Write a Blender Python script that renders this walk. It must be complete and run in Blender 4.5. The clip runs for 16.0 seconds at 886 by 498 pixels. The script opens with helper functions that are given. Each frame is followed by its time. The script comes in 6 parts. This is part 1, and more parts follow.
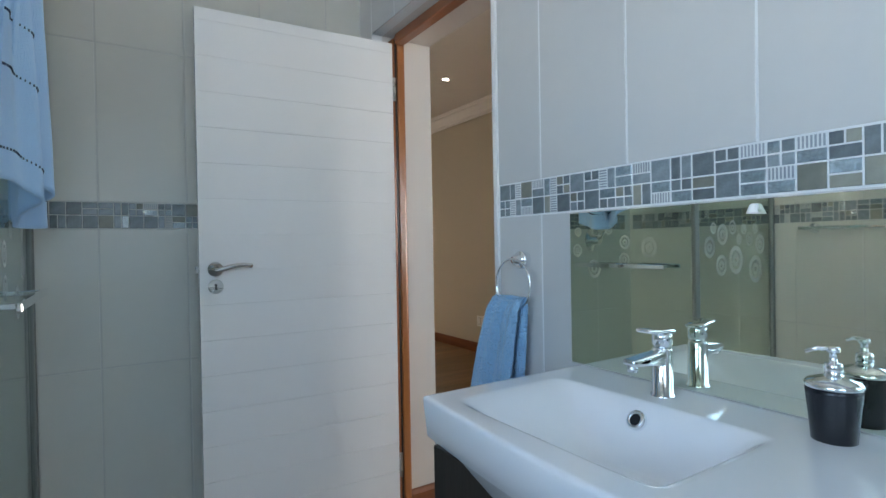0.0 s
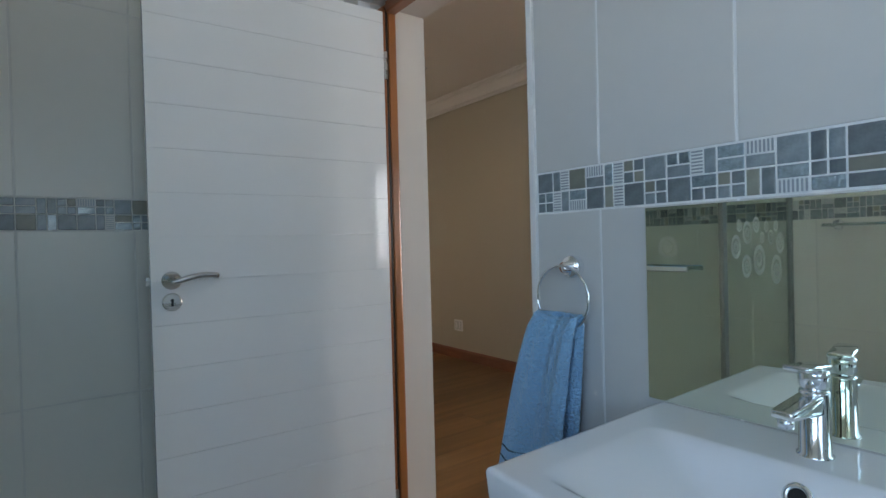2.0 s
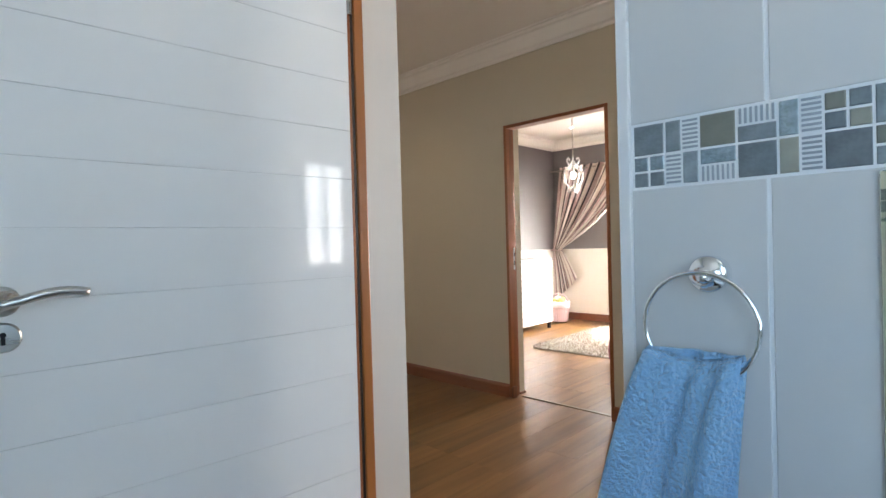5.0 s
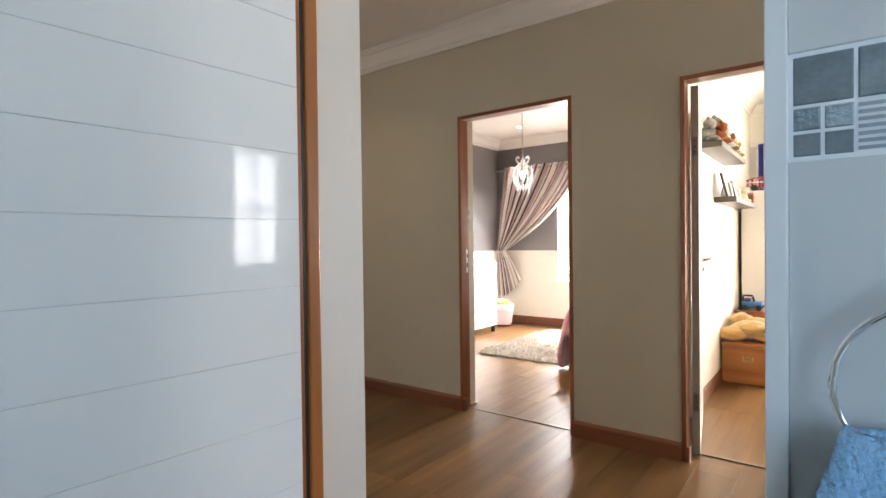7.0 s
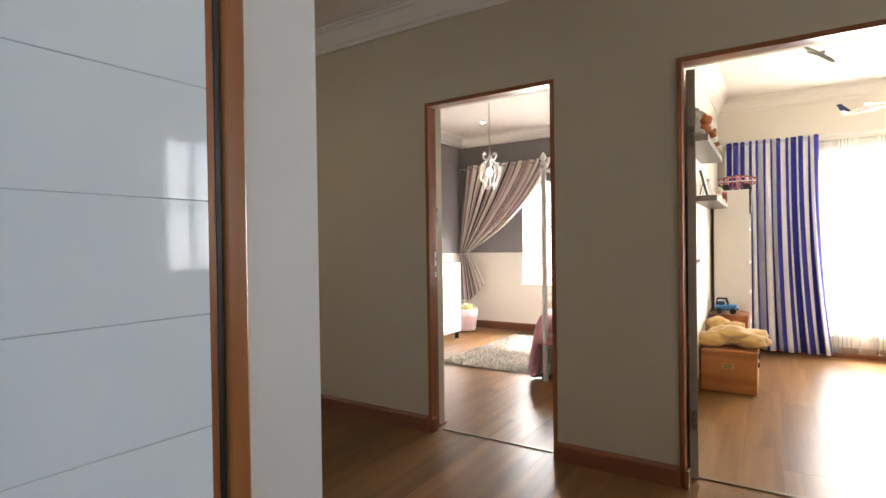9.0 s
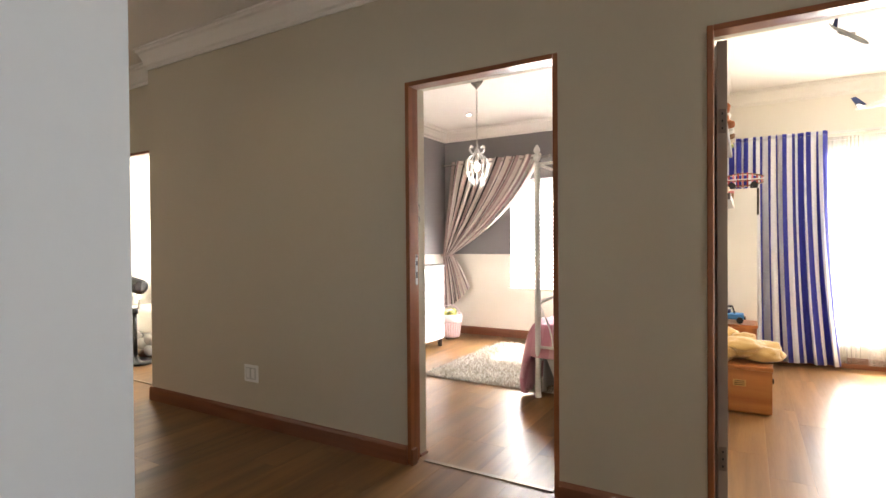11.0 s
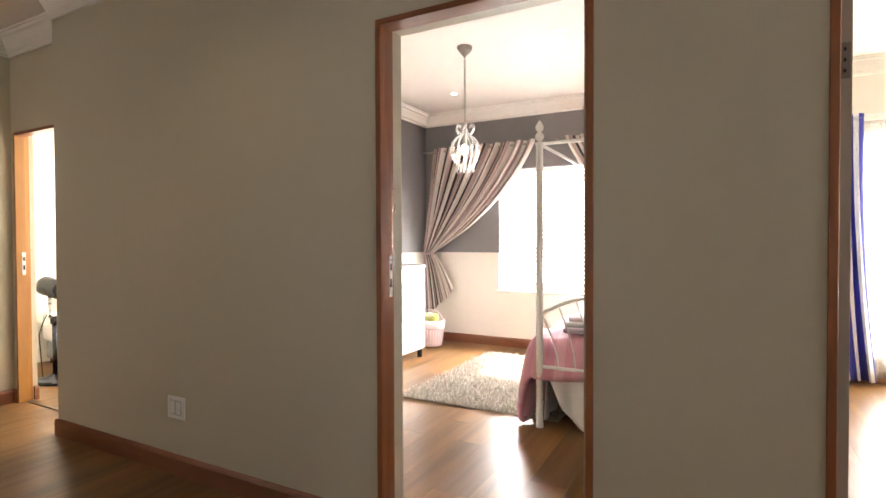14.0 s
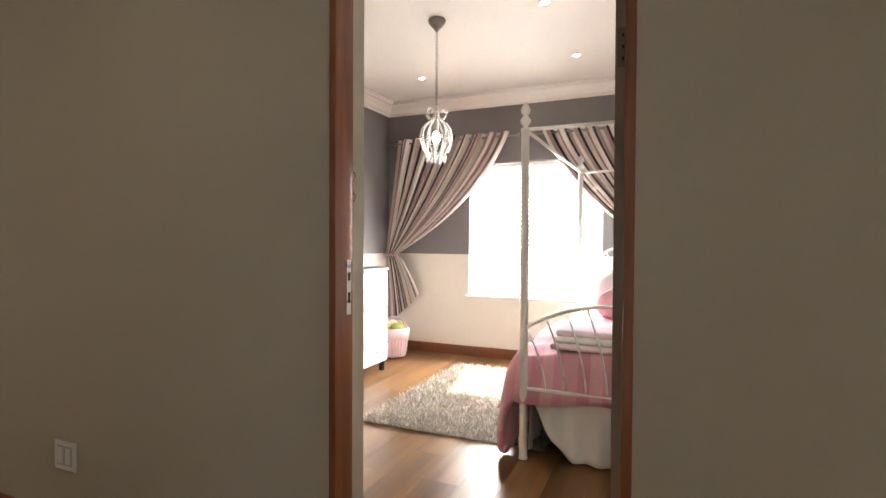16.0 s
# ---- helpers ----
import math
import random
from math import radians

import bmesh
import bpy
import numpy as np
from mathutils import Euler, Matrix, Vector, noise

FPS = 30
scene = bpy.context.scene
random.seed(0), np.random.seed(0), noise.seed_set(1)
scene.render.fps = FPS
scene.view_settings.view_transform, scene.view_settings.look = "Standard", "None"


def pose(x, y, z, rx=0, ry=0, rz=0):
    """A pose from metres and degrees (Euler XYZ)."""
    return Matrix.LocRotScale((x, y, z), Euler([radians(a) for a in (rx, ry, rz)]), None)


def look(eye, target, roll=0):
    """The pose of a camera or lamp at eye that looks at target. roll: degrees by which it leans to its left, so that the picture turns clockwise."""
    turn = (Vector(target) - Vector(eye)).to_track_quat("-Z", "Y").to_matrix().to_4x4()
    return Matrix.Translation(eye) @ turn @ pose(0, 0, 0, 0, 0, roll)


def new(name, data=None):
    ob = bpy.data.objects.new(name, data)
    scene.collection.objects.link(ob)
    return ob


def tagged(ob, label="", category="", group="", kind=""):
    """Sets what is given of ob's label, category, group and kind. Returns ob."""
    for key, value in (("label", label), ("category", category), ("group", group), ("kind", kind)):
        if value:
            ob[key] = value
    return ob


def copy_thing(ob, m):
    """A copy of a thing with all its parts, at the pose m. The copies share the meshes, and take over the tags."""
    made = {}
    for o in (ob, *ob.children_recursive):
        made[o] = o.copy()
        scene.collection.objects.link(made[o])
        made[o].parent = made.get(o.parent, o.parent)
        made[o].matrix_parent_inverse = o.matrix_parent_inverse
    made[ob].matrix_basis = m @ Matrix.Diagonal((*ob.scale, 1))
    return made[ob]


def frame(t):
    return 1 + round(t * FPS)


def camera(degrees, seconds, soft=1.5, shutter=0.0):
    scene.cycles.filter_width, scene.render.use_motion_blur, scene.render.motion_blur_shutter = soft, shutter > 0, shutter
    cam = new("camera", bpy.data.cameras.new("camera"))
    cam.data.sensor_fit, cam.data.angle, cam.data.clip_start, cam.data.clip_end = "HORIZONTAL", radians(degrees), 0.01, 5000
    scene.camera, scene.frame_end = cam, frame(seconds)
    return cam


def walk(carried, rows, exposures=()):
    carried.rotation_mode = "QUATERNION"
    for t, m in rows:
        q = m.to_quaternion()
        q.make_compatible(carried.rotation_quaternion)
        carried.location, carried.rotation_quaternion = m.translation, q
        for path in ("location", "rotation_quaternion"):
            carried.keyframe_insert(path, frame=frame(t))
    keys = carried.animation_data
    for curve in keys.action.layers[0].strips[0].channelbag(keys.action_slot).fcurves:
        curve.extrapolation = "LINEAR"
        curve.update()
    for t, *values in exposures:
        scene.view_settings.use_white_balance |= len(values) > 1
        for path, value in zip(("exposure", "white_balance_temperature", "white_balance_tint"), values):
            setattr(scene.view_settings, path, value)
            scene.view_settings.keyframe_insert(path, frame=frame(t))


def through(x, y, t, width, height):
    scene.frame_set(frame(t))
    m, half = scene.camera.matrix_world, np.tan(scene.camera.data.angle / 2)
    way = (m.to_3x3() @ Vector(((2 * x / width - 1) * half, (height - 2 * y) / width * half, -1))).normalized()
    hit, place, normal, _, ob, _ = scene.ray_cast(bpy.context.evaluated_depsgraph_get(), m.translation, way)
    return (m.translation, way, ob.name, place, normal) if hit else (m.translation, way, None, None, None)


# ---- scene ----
cam = camera(81.2, 16.0)
PATH = [
    (0, (2.018, -0.946, 1.188), (0.333, 0.13, 1.171), -1.0),
    (0.5, (1.924, -0.929, 1.202), (0.254, 0.17, 1.177), -1.2),
    (1, (1.822, -0.923, 1.212), (0.169, 0.203, 1.184), -1.3),
    (1.5, (1.743, -0.92, 1.214), (0.118, 0.245, 1.183), -1.4),
    (2, (1.676, -0.905, 1.202), (0.078, 0.297, 1.178), -1.5),
    (2.5, (1.598, -0.874, 1.19), (0.021, 0.355, 1.176), -1.5),
    (3, (1.511, -0.856, 1.199), (-0.04, 0.407, 1.174), -1.7),
    (3.5, (1.437, -0.827, 1.194), (-0.09, 0.463, 1.174), -1.7),
    (4, (1.352, -0.792, 1.193), (-0.143, 0.536, 1.174), -1.8),
    (6.5, (0.947, -0.623, 1.191), (-0.303, 0.938, 1.167), -0.8),
    (7, (0.879, -0.556, 1.194), (-0.333, 1.035, 1.168), -0.7),
    (7.5, (0.787, -0.481, 1.189), (-0.387, 1.138, 1.167), -0.7),
    (8, (0.701, -0.422, 1.189), (-0.438, 1.222, 1.171), -0.6),
    (8.5, (0.638, -0.362, 1.188), (-0.463, 1.308, 1.171), -0.7),
    (9, (0.591, -0.283, 1.188), (-0.48, 1.406, 1.169), -0.8),
    (11.5, (0.288, 0.195, 1.209), (-0.718, 1.923, 1.186), -0.4),
    (12, (0.226, 0.289, 1.211), (-0.77, 2.023, 1.185), -0.4),
    (12.5, (0.158, 0.387, 1.208), (-0.823, 2.13, 1.175), -0.3),
    (13, (0.078, 0.503, 1.213), (-0.888, 2.254, 1.183), -0.3),
    (13.5, (0.024, 0.634, 1.21), (-0.934, 2.389, 1.177), -0.3),
    (14, (-0.041, 0.726, 1.205), (-0.983, 2.49, 1.17), -0.2),
    (14.5, (-0.13, 0.832, 1.207), (-1.045, 2.61, 1.17), -0.1),
    (15, (-0.19, 0.932, 1.208), (-1.076, 2.724, 1.171), 0.0),
    (15.5, (-0.235, 1.035, 1.208), (-1.086, 2.845, 1.172), 0.1),
    (16, (-0.322, 1.152, 1.208), (-1.126, 2.983, 1.173), 0.3),
]
EXPOSURES = [(0.0, 2.76), (1.5, 2.36), (2.5, 2.3), (3.5, 2.6), (4.0, 2.8), (6.5, 3.12), (7.0, 3.0), (9.0, 2.5), (11.5, 2.85), (12.5, 2.97), (14.0, 2.80), (16.0, 2.36)]
walk(cam, [(t, look(eye, target, roll)) for t, eye, target, roll in PATH], EXPOSURES)

# ---------------- world, sun, window light ----------------
world = bpy.data.worlds.new("sky")
scene.world = world
world.use_nodes = True
wn, wl = world.node_tree.nodes, world.node_tree.links
sky = wn.new("ShaderNodeTexSky")
sky.sky_type, sky.sun_disc = "NISHITA", False
SUN = Vector((0.095, -0.45, -0.59)).normalized()
sky.sun_elevation = math.asin(-SUN.z)
sky.sun_rotation = math.atan2(-SUN.x, -SUN.y)
wl.new(sky.outputs[0], wn["Background"].inputs[0])
wn["Background"].inputs[1].default_value = 0.05

sun = new("sun", bpy.data.lights.new("sun", "SUN"))
sun.data.energy, sun.data.angle, sun.data.color = 5.0, radians(0.6), (1.0, 0.95, 0.87)
sun.matrix_world = look((0, 20, 20), Vector((0, 20, 20)) + SUN)


def window_light(name, x, y, z, w, h, yaw, watts, color):
    """Sky light that falls in through a window opening; yaw 0 shines along +y."""
    lamp = new(name, bpy.data.lights.new(name, "AREA"))
    lamp.data.shape, lamp.data.size, lamp.data.size_y = "RECTANGLE", w, h
    lamp.data.energy, lamp.data.color = watts, color
    lamp.matrix_world = pose(x, y, z, 90, 0, yaw)
    return lamp


window_light("bathroom_window_light", 2.10, -2.03, 1.55, 1.0, 0.95, 0, 3.3, (0.465, 0.69, 1.0))
# added fill without a known source: brightens the door and shower-end tiles
window_light("bathroom_fill_light", 3.04, -1.12, 1.6, 0.9, 0.8, 90, 1.15, (0.53, 0.735, 1.0))
window_light("hall_window_light", 3.39, 1.64, 1.5, 0.42, 0.95, 90, 4.5, (0.95, 0.96, 1.0))
window_light("bedroom_window_light", -1.57, 6.345, 1.33, 1.3, 1.3, 180, 62, (1.0, 0.97, 0.94))
window_light("playroom_window_light", 1.75, 6.345, 1.14, 1.5, 1.68, 180, 44, (1.0, 0.96, 0.90))
window_light("study_window_light", -4.6, 5.39, 1.5, 1.3, 1.1, 180, 48, (1.0, 0.96, 0.90))

# ---------------- materials ----------------
def material(name):
    m = bpy.data.materials.new(name)
    m.use_nodes = True
    nt = m.node_tree
    return m, nt.nodes, nt.links, nt.nodes["Principled BSDF"]


def node(nodes, kind, **values):
    n = nodes.new(kind)
    for key, value in values.items():
        n.inputs[key.replace("_", " ")].default_value = value
    return n


def mix(nodes, links, fac, a, b, blend="MIX"):
    n = nodes.new("ShaderNodeMix")
    n.data_type, n.blend_type = "RGBA", blend
    for i, v in ((0, fac), (6, a), (7, b)):
        if isinstance(v, bpy.types.NodeSocket):
            links.new(v, n.inputs[i])
        else:
            n.inputs[i].default_value = v if i == 0 else (*v, 1) if len(v) == 3 else v
    return n.outputs[2]


def surface(name, base, rough=0.5, metal=0.0, vary=0.12, scale=3.0, fine=60.0, bump=0.0, bump_scale=150.0, coat=0.0, spread=0.0, stretch=(1, 1, 1), sheen=0.0, spec=0.5):
    """A general surface: colour varied at two scales, roughness varied, fine relief."""
    m, n, l, p = material(name)
    co = n.new("ShaderNodeTexCoord")
    mp = n.new("ShaderNodeMapping")
    mp.inputs["Scale"].default_value = stretch
    l.new(co.outputs["Object"], mp.inputs[0])
    big = node(n, "ShaderNodeTexNoise", Scale=scale, Detail=4.0)
    small = node(n, "ShaderNodeTexNoise", Scale=fine, Detail=3.0)
    l.new(mp.outputs[0], big.inputs["Vector"]), l.new(mp.outputs[0], small.inputs["Vector"])
    dark = tuple(c * (1 - vary) for c in base)
    light = tuple(min(1, c * (1 + vary)) for c in base)
    c = mix(n, l, big.outputs[0], dark, light)
    c = mix(n, l, small.outputs[0], c, mix(n, l, 0.5, c, light), "MIX")
    if spread:
        info = n.new("ShaderNodeObjectInfo")
        hsv = n.new("ShaderNodeHueSaturation")
        mr = n.new("ShaderNodeMapRange")
        mr.inputs[3].default_value, mr.inputs[4].default_value = 1 - spread, 1 + spread
        l.new(info.outputs["Random"], mr.inputs[0]), l.new(mr.outputs[0], hsv.inputs["Value"]), l.new(c, hsv.inputs["Color"])
        c = hsv.outputs[0]
    l.new(c, p.inputs["Base Color"])
    rr = n.new("ShaderNodeMapRange")
    rr.inputs[3].default_value, rr.inputs[4].default_value = max(0.02, rough * 0.8), min(1, rough * 1.2)
    l.new(big.outputs[0], rr.inputs[0]), l.new(rr.outputs[0], p.inputs["Roughness"])
    p.inputs["Metallic"].default_value, p.inputs["Coat Weight"].default_value = metal, coat
    p.inputs["Coat Roughness"].default_value, p.inputs["Sheen Weight"].default_value = 0.08, sheen
    p.inputs["Specular IOR Level"].default_value = spec
    if bump:
        bn = node(n, "ShaderNodeTexNoise", Scale=bump_scale, Detail=5.0)
        l.new(mp.outputs[0], bn.inputs["Vector"])
        b = node(n, "ShaderNodeBump", Strength=min(1, bump * 10), Distance=0.01 * bump * 10)
        l.new(bn.outputs[0], b.inputs["Height"]), l.new(b.outputs[0], p.inputs["Normal"])
    return m


def wood(name, dark, light, rough=0.4, along="y", grain=9.0, coat=0.0, spread=0.25, fine=0.3, relief=0.1, twist=1.2, stretch=0.09, spec=0.5):
    """Streaky timber, each piece shifted by its own random number."""
    m, n, l, p = material(name)
    co, info = n.new("ShaderNodeTexCoord"), n.new("ShaderNodeObjectInfo")
    mp = n.new("ShaderNodeMapping")
    s = {"x": (stretch, 1, 1), "y": (1, stretch, 1), "z": (1, 1, stretch)}[along]
    mp.inputs["Scale"].default_value = s
    off = n.new("ShaderNodeVectorMath")
    off.operation = "ADD"
    mul = n.new("ShaderNodeMath")
    mul.operation = "MULTIPLY"
    mul.inputs[1].default_value = 37.0
    l.new(info.outputs["Random"], mul.inputs[0])
    l.new(co.outputs["Object"], off.inputs[0]), l.new(mul.outputs[0], off.inputs[1]), l.new(off.outputs[0], mp.inputs[0])
    a = node(n, "ShaderNodeTexNoise", Scale=grain, Detail=6.0, Distortion=twist)
    f = node(n, "ShaderNodeTexNoise", Scale=grain * 14, Detail=3.0)
    l.new(mp.outputs[0], a.inputs["Vector"]), l.new(mp.outputs[0], f.inputs["Vector"])
    ramp = n.new("ShaderNodeValToRGB")
    ramp.color_ramp.elements[0].position, ramp.color_ramp.elements[1].position = 0.3, 0.72
    ramp.color_ramp.elements[0].color, ramp.color_ramp.elements[1].color = (*dark, 1), (*light, 1)
    l.new(a.outputs[0], ramp.inputs[0])
    c = mix(n, l, f.outputs[0], ramp.outputs[0], mix(n, l, fine, ramp.outputs[0], dark))
    hsv, mr = n.new("ShaderNodeHueSaturation"), n.new("ShaderNodeMapRange")
    mr.inputs[3].default_value, mr.inputs[4].default_value = 1 - spread, 1 + spread
    l.new(info.outputs["Random"], mr.inputs[0]), l.new(mr.outputs[0], hsv.inputs["Value"]), l.new(c, hsv.inputs["Color"])
    l.new(hsv.outputs[0], p.inputs["Base Color"])
    rr = n.new("ShaderNodeMapRange")
    rr.inputs[3].default_value, rr.inputs[4].default_value = rough * 0.8, rough * 1.25
    l.new(f.outputs[0], rr.inputs[0]), l.new(rr.outputs[0], p.inputs["Roughness"])
    p.inputs["Coat Weight"].default_value, p.inputs["Coat Roughness"].default_value = coat, 0.15
    p.inputs["Specular IOR Level"].default_value = spec
    b = node(n, "ShaderNodeBump", Strength=relief, Distance=0.001)
    l.new(f.outputs[0], b.inputs["Height"]), l.new(b.outputs[0], p.inputs["Normal"])
    return m


def glass(name, tint=(0.93, 0.97, 0.95), rough=0.0, clear=0.85):
    """A thin pane: mostly see-through, with a real gloss."""
    m, n, l, p = material(name)
    tr = n.new("ShaderNodeBsdfTransparent")
    tr.inputs[0].default_value = (*tint, 1)
    gl = n.new("ShaderNodeBsdfGlossy")
    gl.inputs["Roughness"].default_value = rough
    lw = n.new("ShaderNodeLayerWeight")
    lw.inputs[0].default_value = 0.5
    pw = n.new("ShaderNodeMath")
    pw.operation = "POWER"
    pw.inputs[1].default_value = 4.0
    fr = n.new("ShaderNodeMath")
    fr.operation = "MULTIPLY_ADD"
    fr.inputs[1].default_value, fr.inputs[2].default_value = 0.6, 0.035
    l.new(lw.outputs["Facing"], pw.inputs[0]), l.new(pw.outputs[0], fr.inputs[0])
    mx = n.new("ShaderNodeMixShader")
    l.new(fr.outputs[0], mx.inputs[0]), l.new(tr.outputs[0], mx.inputs[1]), l.new(gl.outputs[0], mx.inputs[2])
    l.new(mx.outputs[0], n["Material Output"].inputs[0])
    return m


def fabric(name, stops, rough=0.9, weave=900.0, through=0.0, clear=0.0, relief=0.25):
    """Cloth whose stripes run by the u of its UV map; stops: (position, colour)."""
    m, n, l, p = material(name)
    uv = n.new("ShaderNodeUVMap")
    sep = n.new("ShaderNodeSeparateXYZ")
    l.new(uv.outputs[0], sep.inputs[0])
    frac = n.new("ShaderNodeMath")
    frac.operation = "FRACT"
    l.new(sep.outputs[0], frac.inputs[0])
    ramp = n.new("ShaderNodeValToRGB")
    ramp.color_ramp.interpolation = "CONSTANT"
    els = ramp.color_ramp.elements
    els[0].position, els[0].color = stops[0][0], (*stops[0][1], 1)
    els[1].position, els[1].color = stops[1][0], (*stops[1][1], 1)
    for pos, col in stops[2:]:
        els.new(pos).color = (*col, 1)
    l.new(frac.outputs[0], ramp.inputs[0])
    co = n.new("ShaderNodeTexCoord")
    nz = node(n, "ShaderNodeTexNoise", Scale=weave, Detail=2.0)
    sl = node(n, "ShaderNodeTexNoise", Scale=7.0, Detail=3.0)
    l.new(co.outputs["Object"], nz.inputs["Vector"]), l.new(co.outputs["Object"], sl.inputs["Vector"])
    c = mix(n, l, 0.18, ramp.outputs[0], nz.outputs[0], "OVERLAY")
    c = mix(n, l, 0.15, c, sl.outputs[0], "OVERLAY")
    l.new(c, p.inputs["Base Color"])
    p.inputs["Roughness"].default_value, p.inputs["Sheen Weight"].default_value = rough, 0.2
    b = node(n, "ShaderNodeBump", Strength=relief, Distance=0.001)
    l.new(nz.outputs[0], b.inputs["Height"]), l.new(b.outputs[0], p.inputs["Normal"])
    out = p.outputs[0]
    if through:
        t = n.new("ShaderNodeBsdfTranslucent")
        l.new(c, t.inputs[0])
        mx = n.new("ShaderNodeMixShader")
        mx.inputs[0].default_value = through
        l.new(out, mx.inputs[1]), l.new(t.outputs[0], mx.inputs[2])
        out = mx.outputs[0]
    if clear:
        t = n.new("ShaderNodeBsdfTransparent")
        mx = n.new("ShaderNodeMixShader")
        mx.inputs[0].default_value = clear
        l.new(out, mx.inputs[1]), l.new(t.outputs[0], mx.inputs[2])
        out = mx.outputs[0]
    l.new(out, n["Material Output"].inputs[0])
    return m


def glow(name, color, strength):
    m, n, l, p = material(name)
    p.inputs["Base Color"].default_value = (0.9, 0.9, 0.9, 1)
    p.inputs["Emission Color"].default_value, p.inputs["Emission Strength"].default_value = (*color, 1), strength
    return m


M_PAINT = surface("beige_wall_paint", (0.54, 0.483, 0.370), 0.55, vary=0.04, scale=1.2, bump=0.012, bump_scale=220)
M_CREAM = surface("cream_wall_paint", (0.78, 0.74, 0.67), 0.55, vary=0.03, scale=1.2, bump=0.01, bump_scale=220)
M_GREY = surface("grey_wall_paint", (0.21, 0.20, 0.205), 0.55, vary=0.05, scale=1.4, bump=0.01, bump_scale=220)
M_REVEAL = surface("white_plaster", (0.64, 0.61, 0.575), 0.5, vary=0.03, bump=0.012, bump_scale=180)
M_CEIL = surface("ceiling_paint", (0.78, 0.74, 0.68), 0.7, vary=0.03, scale=1.0, bump=0.008, bump_scale=200)
M_CORNICE = surface("cornice_plaster", (0.82, 0.79, 0.74), 0.6, vary=0.03)
M_TILE = surface("glazed_wall_tile", (0.60, 0.595, 0.58), 0.20, vary=0.05, scale=2.2, fine=30, bump=0.003, bump_scale=25, spread=0.03)
# M_TILE again, the warm light on these walls mixed into the colour
M_TILE_WARMLIT = surface("wall_tile_warm_light", (0.60, 0.59, 0.535), 0.30, vary=0.06, scale=1.6, fine=30, bump=0.003, bump_scale=25, spread=0.03)
M_GROUT = surface("white_grout", (0.74, 0.75, 0.75), 0.8, vary=0.08, bump=0.02)
M_BFLOOR = surface("bathroom_floor_tile", (0.45, 0.43, 0.40), 0.3, vary=0.1, scale=4)
M_PLANK = wood("laminate_plank", (0.125, 0.059, 0.020), (0.265, 0.138, 0.049), 0.33, "y", 11.0, 0.0, 0.17, 0.10, 0.01, 0.25, 0.06, 0.36)
M_SUBFLOOR = surface("dark_underlay", (0.07, 0.04, 0.02), 0.8)
M_FRAME = wood("meranti_frame", (0.18, 0.054, 0.016), (0.37, 0.125, 0.038), 0.32, "z", 10.0, 0.3, 0.1)
M_JAMB = wood("varnished_meranti", (0.25, 0.080, 0.020), (0.48, 0.185, 0.050), 0.3, "z", 8.0, 0.4, 0.1)
M_HEAD = wood("meranti_head", (0.17, 0.052, 0.018), (0.33, 0.115, 0.04), 0.32, "x", 10.0, 0.3, 0.1)
M_SKIRT = wood("meranti_skirting", (0.16, 0.055, 0.022), (0.27, 0.10, 0.042), 0.35, "x", 9.0, 0.2, 0.1)
M_DOORW = surface("white_door_enamel", (0.80, 0.80, 0.79), 0.06, vary=0.02, scale=2, bump=0.004, bump_scale=30, spec=0.26)
M_STEEL = surface("brushed_steel", (0.55, 0.54, 0.52), 0.28, 1.0, vary=0.06, bump=0.004, bump_scale=400, stretch=(1, 1, 12))
M_CHROME = surface("chrome", (0.86, 0.88, 0.90), 0.04, 1.0, vary=0.02)
M_ALU = surface("satin_aluminium", (0.20, 0.215, 0.205), 0.45, 0.2, vary=0.08)
M_BLACK = surface("black_plastic", (0.012, 0.012, 0.016), 0.25, vary=0.2)
M_DARK = surface("dark_hole", (0.008, 0.008, 0.008), 0.7)
M_CERAMIC = surface("white_ceramic", (0.84, 0.85, 0.87), 0.05, vary=0.015, coat=0.5)
M_WENGE = wood("wenge_cabinet", (0.010, 0.007, 0.006), (0.030, 0.020, 0.016), 0.4, "z", 14.0, 0.1, 0.1)
M_MIRROR = surface("mirror_silver", (0.86, 0.91, 0.80), 0.012, 1.0, vary=0.0)
M_GLASS = glass("shower_glass", (0.90, 0.95, 0.93))
M_PANE = glass("window_glass", (0.97, 0.98, 0.98))
M_FROST = fabric("frosted_print", [(0, (0.86, 0.90, 0.90)), (0.5, (0.84, 0.88, 0.88))], 0.6, through=0.4, clear=0.5, relief=0.0)
M_TOWEL = surface("blue_terry_towel", (0.31, 0.58, 1.0), 0.95, vary=0.22, scale=9, fine=190, bump=0.17, bump_scale=170, sheen=0.4)
M_TOWEL2 = surface("pale_blue_terry", (0.36, 0.60, 0.90), 0.95, vary=0.12, scale=7, fine=380, bump=0.08, bump_scale=380, sheen=0.4)
M_NAVY = surface("navy_stitching", (0.015, 0.03, 0.09), 0.9)
M_WHITEP = surface("white_plastic", (0.82, 0.81, 0.78), 0.3, vary=0.02)
M_WHITEM = surface("white_painted_metal", (0.78, 0.77, 0.75), 0.28, vary=0.04)
M_MELA = surface("white_melamine", (0.82, 0.81, 0.79), 0.3, vary=0.02)
M_SLATE = surface("slate_mosaic", (0.18, 0.205, 0.215), 0.24, vary=0.65, scale=45, fine=160, bump=0.035, bump_scale=120, spread=0.35)
M_OLIVE = surface("olive_stone_mosaic", (0.215, 0.215, 0.175), 0.4, vary=0.3, scale=50, fine=160, bump=0.02, bump_scale=120, spread=0.3)
M_FOIL = surface("foil_glass_mosaic", (0.24, 0.29, 0.31), 0.10, 0.35, vary=0.85, scale=110, fine=300, bump=0.06, bump_scale=110, coat=1.0, spread=0.3)
